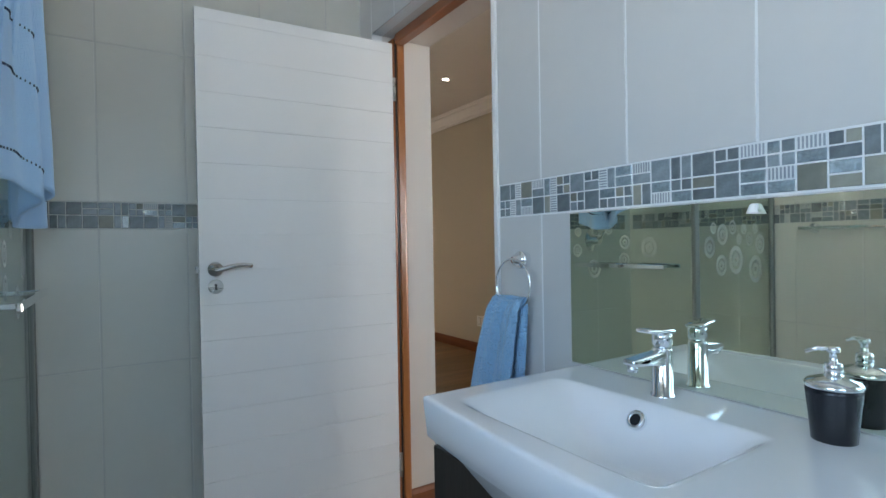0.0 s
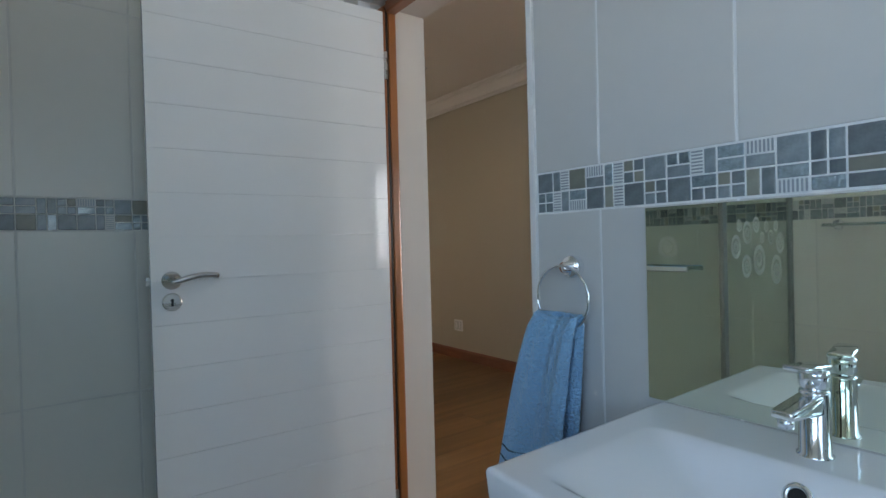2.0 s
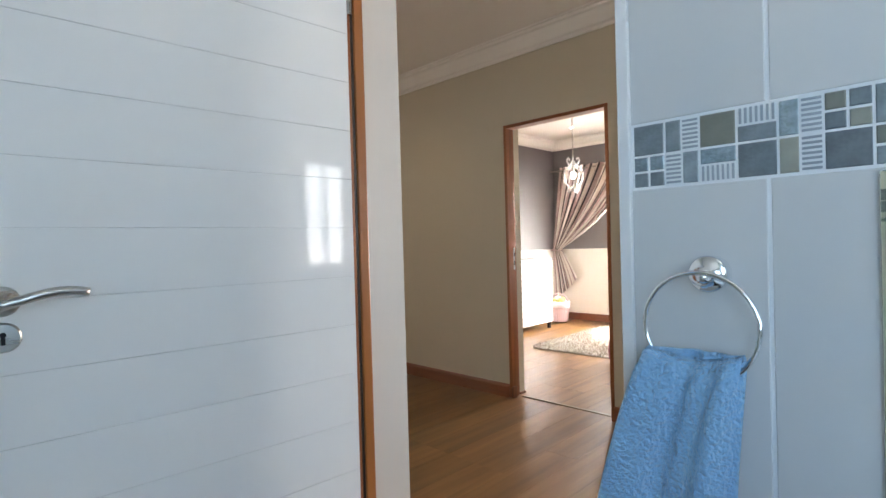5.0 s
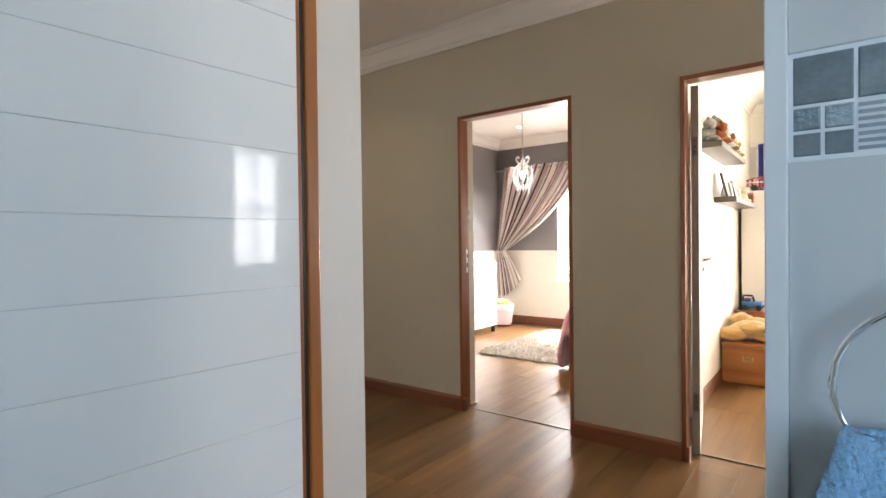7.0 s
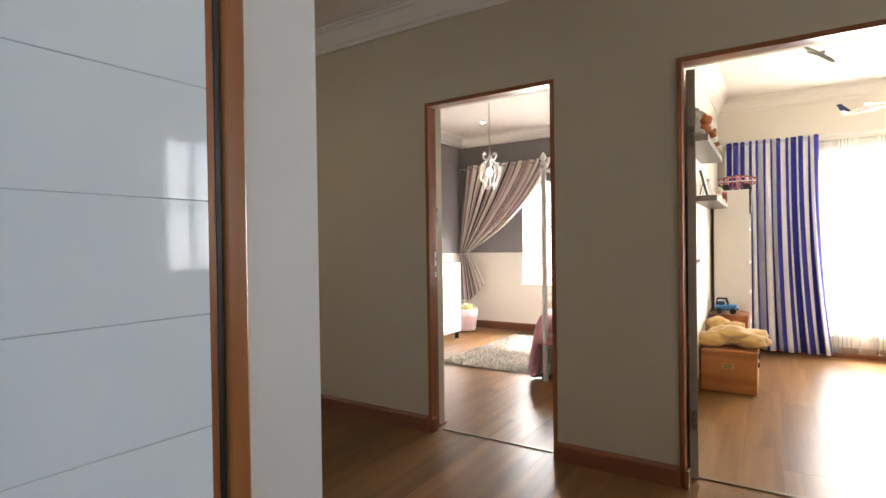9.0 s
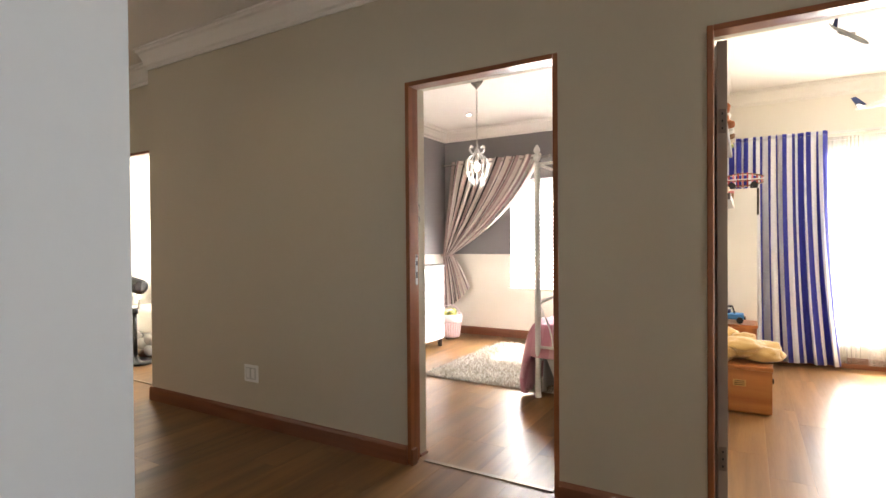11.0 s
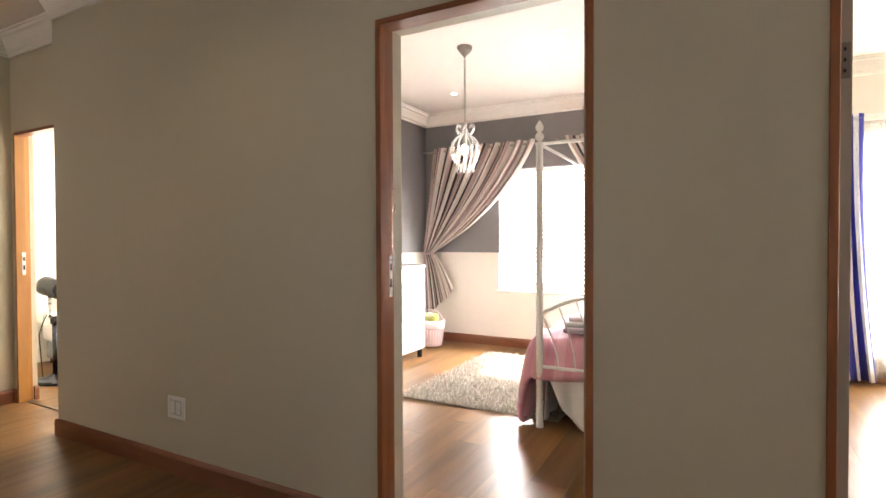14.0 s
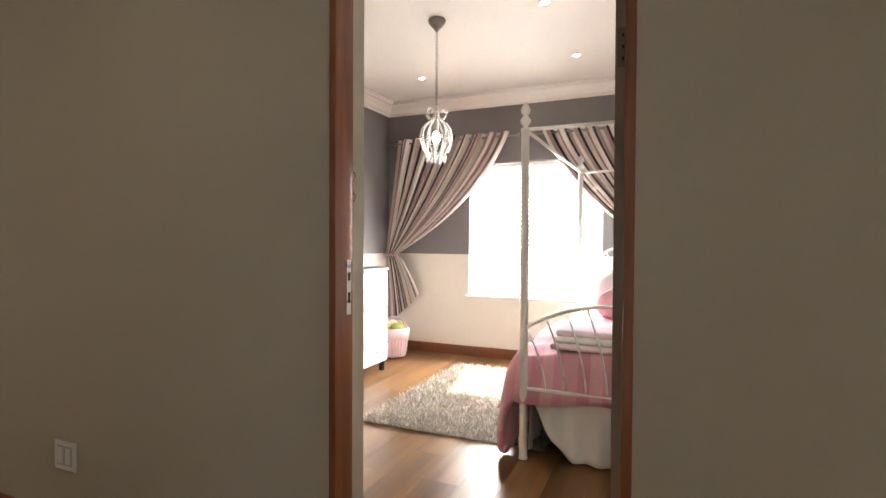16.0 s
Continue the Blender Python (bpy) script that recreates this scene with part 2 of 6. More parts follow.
M_STRIPE = surface("ribbed_grey_mosaic", (0.30, 0.33, 0.35), 0.4, vary=0.1, spread=0.1)
M_LIGHT = glow("lamp_glow", (1.0, 0.93, 0.82), 9.0)
M_BULB = glow("bulb_glow", (1.0, 0.92, 0.80), 3.0)
M_CRYSTAL = surface("clear_crystal", (0.85, 0.85, 0.86), 0.04, 0.5, vary=0.05, coat=1.0)
M_PEWTER = surface("silvered_metal", (0.40, 0.37, 0.33), 0.35, 0.8, vary=0.15, bump=0.02)
M_CURTAIN = fabric("striped_curtain_cloth", [(0, (0.52, 0.40, 0.37)), (0.12, (0.045, 0.035, 0.04)), (0.20, (0.76, 0.70, 0.64)), (0.38, (0.34, 0.23, 0.23)), (0.47, (0.78, 0.73, 0.68)), (0.63, (0.035, 0.03, 0.033)), (0.72, (0.48, 0.36, 0.34)), (0.86, (0.78, 0.72, 0.67))], through=0.12)
M_BLUEC = fabric("blue_white_curtain_cloth", [(0, (0.83, 0.84, 0.90)), (0.52, (0.030, 0.035, 0.34))], through=0.15)
M_SHEER = fabric("white_voile", [(0, (0.88, 0.86, 0.82)), (0.5, (0.86, 0.84, 0.80))], through=0.6, clear=0.72)
M_BLIND = surface("white_blind_slat", (0.85, 0.84, 0.82), 0.4, vary=0.02)
M_RUG = surface("shaggy_rug_pile", (0.36, 0.32, 0.27), 0.95, vary=0.5, scale=30, fine=140, bump=0.1, bump_scale=140, spread=0.0)
M_PINK = fabric("pink_check_duvet", [(0, (0.64, 0.33, 0.39)), (0.30, (0.58, 0.25, 0.32)), (0.55, (0.66, 0.37, 0.43)), (0.8, (0.60, 0.28, 0.35))], weave=500)
M_SHEET = surface("white_bed_valance", (0.78, 0.76, 0.76), 0.9, vary=0.05, scale=6, bump=0.02, bump_scale=300)
M_LILAC = surface("folded_pink_blanket", (0.76, 0.62, 0.67), 0.95, vary=0.12, scale=8, bump=0.05, bump_scale=300)
M_PILLOW = surface("pale_pink_pillow", (0.74, 0.62, 0.64), 0.9, vary=0.08, scale=8, bump=0.02)
M_PINE = wood("orange_pine", (0.30, 0.10, 0.024), (0.52, 0.22, 0.062), 0.35, "x", 6.0, 0.3, 0.12)
M_PLUSH = surface("tan_plush", (0.52, 0.33, 0.11), 0.98, vary=0.2, scale=12, fine=260, bump=0.06, bump_scale=260, sheen=0.5)
M_BRASS = surface("dull_brass", (0.50, 0.34, 0.13), 0.35, 0.9)
M_SHELF = surface("dark_shelf_veneer", (0.14, 0.12, 0.11), 0.35, vary=0.12, scale=5)
M_REDDOOR = wood("dark_red_stained_wood", (0.045, 0.010, 0.007), (0.085, 0.022, 0.015), 0.4, "z", 9.0, 0.2, 0.05)
M_HINGE = surface("bronzed_hinge", (0.22, 0.17, 0.14), 0.4, 0.7, vary=0.2)
M_EDGE = surface("bare_door_edge", (0.34, 0.275, 0.215), 0.5, vary=0.1, scale=6)
# M_FRAME timber with the sunlight on the study jambs put into the colour
M_SUNLIT_FRAME = wood("sunlit_varnished_frame", (0.36, 0.15, 0.030), (0.56, 0.27, 0.065), 0.32, "z", 8.0, 0.3, 0.05)
M_GROUTB = surface("grey_grout", (0.56, 0.555, 0.52), 0.8, vary=0.08, bump=0.02)
M_BARN = surface("dark_grey_steel", (0.035, 0.038, 0.042), 0.45, vary=0.15)
M_THRESH = surface("bronze_threshold_strip", (0.22, 0.16, 0.10), 0.35, 0.6, vary=0.1)
M_BASKET = surface("pink_gingham_basket", (0.80, 0.60, 0.63), 0.9, vary=0.15, scale=30, bump=0.06, bump_scale=90)
M_WOOLG = surface("green_wool", (0.36, 0.36, 0.10), 0.95, vary=0.2, scale=20)
M_PAVE = surface("sunny_paving", (0.55, 0.52, 0.47), 0.9, vary=0.1, scale=1.0, bump=0.02)
M_OUTWALL = surface("cream_garden_wall", (0.75, 0.72, 0.66), 0.9, vary=0.06, scale=1.0)
COLOURS = {
    "grey": (0.33, 0.33, 0.34), "orange": (0.40, 0.14, 0.055), "green": (0.28, 0.32, 0.12), "cream": (0.66, 0.58, 0.44), "red": (0.42, 0.05, 0.05),
    "rose": (0.62, 0.22, 0.24), "blue": (0.05, 0.18, 0.42), "brown": (0.24, 0.12, 0.06), "navy": (0.03, 0.045, 0.13), "white": (0.78, 0.77, 0.75), "black": (0.02, 0.02, 0.022),
}
TOY = {k: surface(k + "_toy", c, 0.8, vary=0.15, scale=14, bump=0.03, bump_scale=200) for k, c in COLOURS.items()}


# ---------------- building helpers ----------------
def finish(name, bm, mat, smooth=False):
    bmesh.ops.recalc_face_normals(bm, faces=bm.faces)
    me = bpy.data.meshes.new(name)
    bm.to_mesh(me)
    bm.free()
    for one in mat if isinstance(mat, (list, tuple)) else (mat,):
        me.materials.append(one)
    if smooth:
        for poly in me.polygons:
            poly.use_smooth = True
    return me


def thing(name, at, label, category, group="", kind=""):
    ob = new(name)
    ob.location, ob.empty_display_size = at, 0.05
    return tagged(ob, label, category, group, kind)


def part(name, bm, mat, parent=None, label="", smooth=False):
    """One mesh, modelled in world places, under a thing or a part."""
    ob = new(name, finish(name, bm, mat, smooth))
    if parent is not None:
        ob.parent = parent
        ob.matrix_parent_inverse = parent.matrix_basis.inverted() if parent.type == "EMPTY" else Matrix()
    if label:
        ob["label"] = label
    return ob


def structure(name, bm, mat, label, category, smooth=False):
    return tagged(part(name, bm, mat, None, "", smooth), label, category, "", "structure")


def bx(bm, x0, x1, y0, y1, z0, z1, bevel=0.0, turn=None, seg=1):
    m = Matrix.Translation(((x0 + x1) / 2, (y0 + y1) / 2, (z0 + z1) / 2)) @ Matrix.Diagonal((abs(x1 - x0), abs(y1 - y0), abs(z1 - z0), 1))
    made = bmesh.ops.create_cube(bm, size=1, matrix=m)
    verts = made["verts"]
    if bevel:
        edges = list({e for v in verts for e in v.link_edges})
        out = bmesh.ops.bevel(bm, geom=edges, offset=bevel, segments=seg, affect="EDGES", profile=0.5)
        verts = list({v for f in out["faces"] for v in f.verts} | {v for v in verts if v.is_valid})
    if turn is not None:
        bmesh.ops.transform(bm, matrix=turn, verts=verts)
    return verts


def box(x0, x1, y0, y1, z0, z1, bevel=0.0, turn=None, seg=1):
    bm = bmesh.new()
    bx(bm, x0, x1, y0, y1, z0, z1, bevel, turn, seg)
    return bm


def rod(bm, a, b, r0, r1=None, seg=12):
    a, b = Vector(a), Vector(b)
    q = (b - a).to_track_quat("Z", "Y").to_matrix().to_4x4()
    return bmesh.ops.create_cone(bm, cap_ends=True, segments=seg, radius1=r0, radius2=r0 if r1 is None else r1, depth=(b - a).length, matrix=Matrix.Translation((a + b) / 2) @ q)["verts"]


def tube(bm, points, r, seg=8, closed=False):
    """A round bar along a line of points."""
    pts = [Vector(p) for p in points]
    rings, n = [], len(pts)
    for i, p in enumerate(pts):
        a = pts[i - 1] if i or closed else p
        b = pts[(i + 1) % n] if i < n - 1 or closed else p
        q = (b - a).to_track_quat("Z", "Y") if (b - a).length > 1e-9 else Vector((0, 0, 1)).to_track_quat("Z", "Y")
        rr = r[i] if isinstance(r, (list, tuple)) else r
        rings.append([bm.verts.new(p + q @ Vector((rr * math.cos(k * 2 * math.pi / seg), rr * math.sin(k * 2 * math.pi / seg), 0))) for k in range(seg)])
    for i in range(n if closed else n - 1):
        u, v = rings[i], rings[(i + 1) % n]
        for k in range(seg):
            bm.faces.new((u[k], u[(k + 1) % seg], v[(k + 1) % seg], v[k]))
    if not closed:
        bm.faces.new(rings[0][::-1]), bm.faces.new(rings[-1])


def lathe(bm, profile, at=(0, 0, 0), turn=None, seg=24, sx=1.0, sy=1.0):
    """A turned body from (radius, height) steps."""
    rings = []
    for r, z in profile:
        rings.append([bm.verts.new((sx * r * math.cos(k * 2 * math.pi / seg), sy * r * math.sin(k * 2 * math.pi / seg), z)) for k in range(seg)])
    for a, b in zip(rings, rings[1:]):
        for k in range(seg):
            bm.faces.new((a[k], a[(k + 1) % seg], b[(k + 1) % seg], b[k]))
    bm.faces.new(rings[0][::-1]), bm.faces.new(rings[-1])
    verts = [v for ring in rings for v in ring]
    m = Matrix.Translation(at) @ (turn if turn is not None else Matrix())
    bmesh.ops.transform(bm, matrix=m, verts=verts)
    return verts


def blob(bm, at, size, turn=None, wobble=0.12, seed=0.0, sub=3):
    made = bmesh.ops.create_icosphere(bm, subdivisions=sub, radius=1.0)["verts"]
    for v in made:
        v.co *= 1 + wobble * noise.noise(v.co * 1.7 + Vector((seed, seed * 2.1, 3.3)))
    m = Matrix.Translation(at) @ (turn if turn is not None else Matrix()) @ Matrix.Diagonal((*size, 1))
    bmesh.ops.transform(bm, matrix=m, verts=made)


def sheet(f, nu, nv, uvs=None):
    """A surface patch from f(u, v) -> place, with a UV map."""
    bm = bmesh.new()
    grid = [[bm.verts.new(f(i / nu, j / nv)) for i in range(nu + 1)] for j in range(nv + 1)]
    layer = bm.loops.layers.uv.new("UVMap")
    for j in range(nv):
        for i in range(nu):
            face = bm.faces.new((grid[j][i], grid[j][i + 1], grid[j + 1][i + 1], grid[j + 1][i]))
            for loop, (a, b) in zip(face.loops, ((i, j), (i + 1, j), (i + 1, j + 1), (i, j + 1))):
                loop[layer].uv = ((a / nu) * (uvs or 1), b / nv)
    return bm


def solid(ob, thick):
    mod = ob.modifiers.new("thickness", "SOLIDIFY")
    mod.thickness, mod.offset = thick, 0
    return ob


PLATES = {}


def plate(parent, name, w, h, t, mat, at, yaw=0.0, chamfer=0.0015):
    """One flat piece with chamfered front edges, its back on the wall; alike pieces share a mesh."""
    key = (round(w, 4), round(h, 4), t, mat.name, chamfer)
    if key not in PLATES:
        c = min(chamfer, w / 4, h / 4)
        vs = []
        for y, i in ((0, 0), (-(t - c), 0), (-t, c)):
            vs += [(-w / 2 + i, y, -h / 2 + i), (w / 2 - i, y, -h / 2 + i), (w / 2 - i, y, h / 2 - i), (-w / 2 + i, y, h / 2 - i)]
        fs = [(8, 9, 10, 11)]
        for base in (0, 4):
            fs += [(base + k, base + (k + 1) % 4, base + 4 + (k + 1) % 4, base + 4 + k) for k in range(4)]
        me = bpy.data.meshes.new(name)
        me.from_pydata(vs, [], fs)
        me.materials.append(mat)
        PLATES[key] = me
    ob = new(name, PLATES[key])
    ob.parent = parent
    ob.matrix_basis = pose(*at, 0, 0, yaw)
    return ob


# ---------------- the large structure ----------------
YA, YC, YB, TOP = 2.42, 2.605, 6.2, 2.70


def wall_boxes(bm, along, a0, a1, t0, t1, z0, z1, holes=()):
    """A wall along x or y, cut into blocks round its openings (a, b, bottom, top)."""
    def put(a, b, lo, hi):
        if b - a > 1e-4 and hi - lo > 1e-4:
            bx(bm, *((a, b, t0, t1) if along == "x" else (t0, t1, a, b)), lo, hi)
    at = a0
    for a, b, lo, hi in sorted(holes):
        put(at, a, z0, z1)
        put(a, b, z0, max(z0, min(lo, z1)))
        put(a, b, min(z1, max(hi, z0)), z1)
        at = b
    put(at, a1, z0, z1)


def wall(name, along, a0, a1, t0, t1, mat, label, holes=(), z0=-0.02, z1=TOP):
    bm = bmesh.new()
    wall_boxes(bm, along, a0, a1, t0, t1, z0, z1, holes)
    return structure(name, bm, mat, label, "wall")


def dado_wall(name, along, a0, a1, t0, t1, label, holes=()):
    """Cream below, grey above."""
    bm = bmesh.new()
    wall_boxes(bm, along, a0, a1, t0, t1, -0.02, 1.06, holes)
    n = len(bm.faces)
    wall_boxes(bm, along, a0, a1, t0, t1, 1.06, TOP, holes)
    bm.faces.ensure_lookup_table()
    for f in bm.faces[n:]:
        f.material_index = 1
    return structure(name, bm, [M_CREAM, M_GREY], label, "wall")


DOOR = (0.0, 0.842, -1, 2.09)
wall_vanity = wall("wall_vanity", "x", -0.12, 2.85, 0.0012, 0.05, M_GROUT, "pale grey tiled bathroom wall with a mosaic border strip", [DOOR], z1=2.6)
wall("wall_hall_south", "x", -5.32, 3.4, 0.05, 0.289, M_REVEAL, "plastered wall between bathroom and hallway", [(0.0, 0.866, -1, 2.09)])
wall_back = wall("wall_shower", "y", -1.8512, 0.0012, -0.32, -0.1212, M_GROUTB, "grey tiled bathroom end wall with a mosaic border", z1=2.6)
WIN_BATH = (1.55, 2.65, 1.05, 2.05)
wall_south = wall("wall_bathroom_south", "x", -0.32, 3.0, -2.05, -1.8512, M_GROUTB, "grey tiled wall behind the shower with a window", [WIN_BATH], z1=2.6)
# opening made up for the fill lamp, out of view
WIN_FILL = (-1.62, -0.62, 1.15, 2.05)
wall_right = wall("wall_bathroom_east", "y", -1.8512, 0.05, 2.8512, 3.06, M_GROUTB, "grey tiled bathroom wall with an added window opening", [WIN_FILL], z1=2.6)
structure("ceiling", box(-0.32, 3.06, -2.05, 0.05, 2.6, 2.7), M_CEIL, "white painted bathroom ceiling", "ceiling")
structure("floor_bathroom", box(-0.32, 3.06, -2.05, 0.05, -0.12, 0.0), M_BFLOOR, "stone-coloured tiled bathroom floor", "floor")

D1, D2, D3 = (-1.245, -0.397, -1, 2.075), (0.214, 1.06, -1, 2.062), (-4.655, -3.72, -1, 2.01)
wall("wall_hall_north", "x", -3.665, 3.4, YA, YC, M_PAINT, "beige painted hallway wall with two open doorways", [D1, D2])
wall("wall_hall_recess", "x", -6.0, -3.665, 2.62, 2.745, M_PAINT, "beige painted recessed hallway wall with a doorway", [D3])
bm = bmesh.new()
bx(bm, -5.12, -4.70, 2.49, 2.62, -0.02, TOP)
structure("pier", bm, M_PAINT, "beige painted wall pier beside the sliding door", "wall")
wall("wall_hall_west", "y", 0.289, 2.62, -5.32, -5.12, M_PAINT, "beige painted end wall of the hallway")
WIN_HALL = (1.42, 1.86, 1.0, 2.0)
wall("wall_hall_east", "y", 0.289, YA, 3.25, 3.4, M_PAINT, "beige painted hallway end wall with a window", [WIN_HALL])

WIN_BED, WIN_PLAY, WIN_STUDY = (-2.24, -0.90, 0.64, 2.0), (1.0, 2.5, 0.28, 2.0), (-5.3, -3.9, 0.86, 2.1)
dado_wall("wall_bedroom_north", "x", -3.35, 0.02, YB, YB + 0.13, "grey wall above a cream dado, with a window", [WIN_BED])
dado_wall("wall_bedroom_west", "y", 2.82, YB, -3.35, -3.2, "grey painted bedroom wall above a cream dado")
dado_wall("wall_bedroom_east", "y", YC, YB, -0.05, 0.02, "grey painted bedroom wall above a cream dado")
wall("wall_playroom_west", "y", YC, YB, 0.02, 0.10, M_CREAM, "cream painted playroom wall")
wall("wall_playroom_north", "x", 0.02, 3.2, YB, YB + 0.13, M_CREAM, "cream painted playroom wall with a wide window", [WIN_PLAY])
wall("wall_playroom_east", "y", YC, YB, 3.0, 3.2, M_CREAM, "cream painted playroom wall")
wall("wall_study_north", "x", -6.0, -3.35, 5.2, 5.4, M_CREAM, "cream painted study wall with a window", [WIN_STUDY])
wall("wall_study_west", "y", 2.745, 5.2, -6.2, -6.0, M_CREAM, "cream painted study wall")
wall("wall_study_east", "y", 2.745, 5.2, -3.37, -3.351, M_CREAM, "cream painted study wall")
structure("ceiling", box(-6.2, 3.4, 0.05, 2.65, TOP, TOP + 0.15), M_CEIL, "cream painted hallway ceiling with recessed downlights", "ceiling")
structure("ceiling", box(-6.2, 0.02, 2.65, 6.4, TOP, TOP + 0.15), M_CEIL, "white painted bedroom ceiling with recessed downlights", "ceiling")
structure("ceiling", box(0.02, 3.4, 2.65, 6.4, TOP, TOP + 0.15), M_CEIL, "white painted playroom ceiling", "ceiling")
floor = structure("floor", box(-6.2, 3.4, 0.05, 6.4, -0.12, -0.009), M_SUBFLOOR, "brown laminate plank floor running through hall and bedrooms", "floor")
structure("ground", box(-400, 400, -400, 400, -0.35, -0.15), M_PAVE, "pale sunlit paving around the house", "ground")
structure("garden_wall", box(-14, 14, 13, 13.25, -0.15, 1.9, 0.02), M_OUTWALL, "pale plastered garden boundary wall", "wall")


def run(name, profile, a, b, inward, mat, label, category, drop):
    """A moulding along a wall from a to b; profile: (distance from the wall, height)."""
    a, b, n = Vector(a), Vector(b), Vector(inward)
    bm = bmesh.new()
    ends = [[bm.verts.new(p + n * d + Vector((0, 0, z + drop))) for d, z in profile] for p in (a, b)]
    k = len(profile)
    for i in range(k):
        bm.faces.new((ends[0][i], ends[0][(i + 1) % k], ends[1][(i + 1) % k], ends[1][i]))
    bm.faces.new(ends[0]), bm.faces.new(ends[1])
    return structure(name, bm, mat, label, category)


CORNICE = [(0, -0.135), (0.012, -0.135), (0.016, -0.115), (0.032, -0.105), (0.05, -0.07), (0.078, -0.035), (0.098, -0.028), (0.102, -0.012), (0.118, -0.01), (0.12, -0.001), (0, -0.001)]
SKIRT = [(0, 0), (0.016, 0), (0.016, 0.082), (0.011, 0.096), (0.004, 0.102), (0, 0.102)]


def cornice(a, b, n):
    run("trim", CORNICE, (*a, 0), (*b, 0), (*n, 0), M_CORNICE, "white moulded plaster cornice under the ceiling", "cornice", TOP)


def skirting(a, b, n):
    run("baseboard", SKIRT, (*a, 0), (*b, 0), (*n, 0), M_SKIRT, "reddish brown wooden skirting board", "skirting", 0)


cornice((-3.665, YA), (3.25, YA), (0, -1))
cornice((-4.70, 2.62), (-3.665, 2.62), (0, -1))
cornice((-3.665, YA - 0.0), (-3.665, 2.62), (-1, 0))
cornice((-5.12, 2.49), (-4.70, 2.49), (0, -1))
cornice((-4.70, 2.49), (-4.70, 2.62), (1, 0))
cornice((-5.12, 0.29), (-5.12, 2.49), (1, 0))
cornice((-5.12, 0.289), (3.25, 0.289), (0, 1))
cornice((-3.2, YB), (-0.05, YB), (0, -1))
cornice((-3.2, 2.65), (-3.2, YB), (1, 0))
cornice((-0.05, 2.65), (-0.05, YB), (-1, 0))
cornice((0.10, YB), (3.0, YB), (0, -1))
cornice((0.10, 2.65), (0.10, YB), (1, 0))
skirting((-3.665, YA), (D1[0], YA), (0, -1))
skirting((D1[1], YA), (D2[0], YA), (0, -1))
skirting((1.06, YA), (3.25, YA), (0, -1))
skirting((-3.665, YA - 0.016), (-3.665, 2.62), (-1, 0))
skirting((-4.70, 2.62), (-4.655, 2.62), (0, -1))
skirting((-5.12, 2.49), (-4.70, 2.49), (0, -1))
skirting((-4.70, 2.474), (-4.70, 2.62), (1, 0))
skirting((-5.12, 2.345), (-5.12, 2.49), (1, 0))
skirting((-5.12, 0.289), (0.0, 0.289), (0, 1))
skirting((0.866, 0.289), (3.25, 0.289), (0, 1))
skirting((-3.2, YB), (-0.05, YB), (0, -1))
skirting((-3.2, 2.65), (-3.2, YB), (1, 0))
skirting((0.10, YB), (3.0, YB), (0, -1))
skirting((0.10, 3.4), (0.10, YB), (1, 0))
skirting((-4.645, 2.745), (-4.645, 2.714), (1, 0))


def door_frame(x0, x1, y0, y1, top, label, timber=None):
    """Hardwood lining at the front of an opening: two jambs and a head, rebated at the back for the leaf."""
    f = thing("door_frame", ((x0 + x1) / 2, (y0 + y1) / 2, 0), label, "door frame", "", "structure")
    w = 0.024
    for a, b, c, d in ((x0, x0 + w, x0, x0 + 0.010), (x1 - w, x1, x1 - 0.010, x1)):
        bm = box(a, b, y0, y1, 0, top, 0.003, None, 2)
        bx(bm, c, d, y1, y1 + 0.030, 0, top - 0.010, 0.002)
        part("jamb", bm, timber or M_FRAME, f)
    bm = box(x0 + w, x1 - w, y0, y1, top - w, top, 0.003, None, 2)
    bx(bm, x0 + 0.010, x1 - 0.010, y1, y1 + 0.030, top - 0.010, top, 0.002)
    part("head", bm, M_HEAD, f)
    return f


def strike(parent, x, y, z, sign):
    """A steel strike plate let into a jamb."""
    bm = box(x, x + sign * 0.002, y - 0.011, y + 0.011, z - 0.085, z + 0.085, 0.0006)
    s = part("strike_plate", bm, M_STEEL, parent, "pale steel strike plate")
    for dz, h in ((0.035, 0.026), (-0.03, 0.034)):
        part("latch_hole", box(x + sign * 0.002, x + sign * 0.003, y - 0.006, y + 0.006, z + dz - h / 2, z + dz + h / 2), M_DARK, s, "dark latch hole")


F0 = thing("door_frame", (0.42, 0.11, 0), "reddish hardwood frame of the bathroom doorway", "door frame", "", "structure")
for x0, x1, s0, s1 in ((0.0, 0.046, 0.0, 0.016), (0.820, 0.866, 0.850, 0.866)):
    bm = box(x0, x1, 0.097, 0.128, 0, 2.09, 0.004, None, 2)
    bx(bm, s0, s1, 0.128, 0.149, 0, 2.09, 0.003)
    j = part("jamb", bm, M_JAMB, F0)
    part("rebate", box(x0 + 0.001, x1 - 0.001, 0.074, 0.0855, 0, 2.07, 0.002), M_FRAME, j)
    # dark strip in place of the shade in the gap beside the leaf
    part("seal", box(x0 + 0.002, x1 - 0.004, 0.086, 0.0965, 0, 2.07, 0.002), M_WENGE, j, "dark strip put in for the shaded gap at the rebate")
bm = box(0.046, 0.820, 0.084, 0.128, 2.048, 2.09, 0.005, None, 2)
bx(bm, 0.016, 0.850, 0.128, 0.149, 2.074, 2.09, 0.003)
part("head", bm, M_HEAD, F0)
F1 = door_frame(D1[0], D1[1], YA - 0.006, YA + 0.077, D1[3], "reddish hardwood frame of the bedroom doorway")
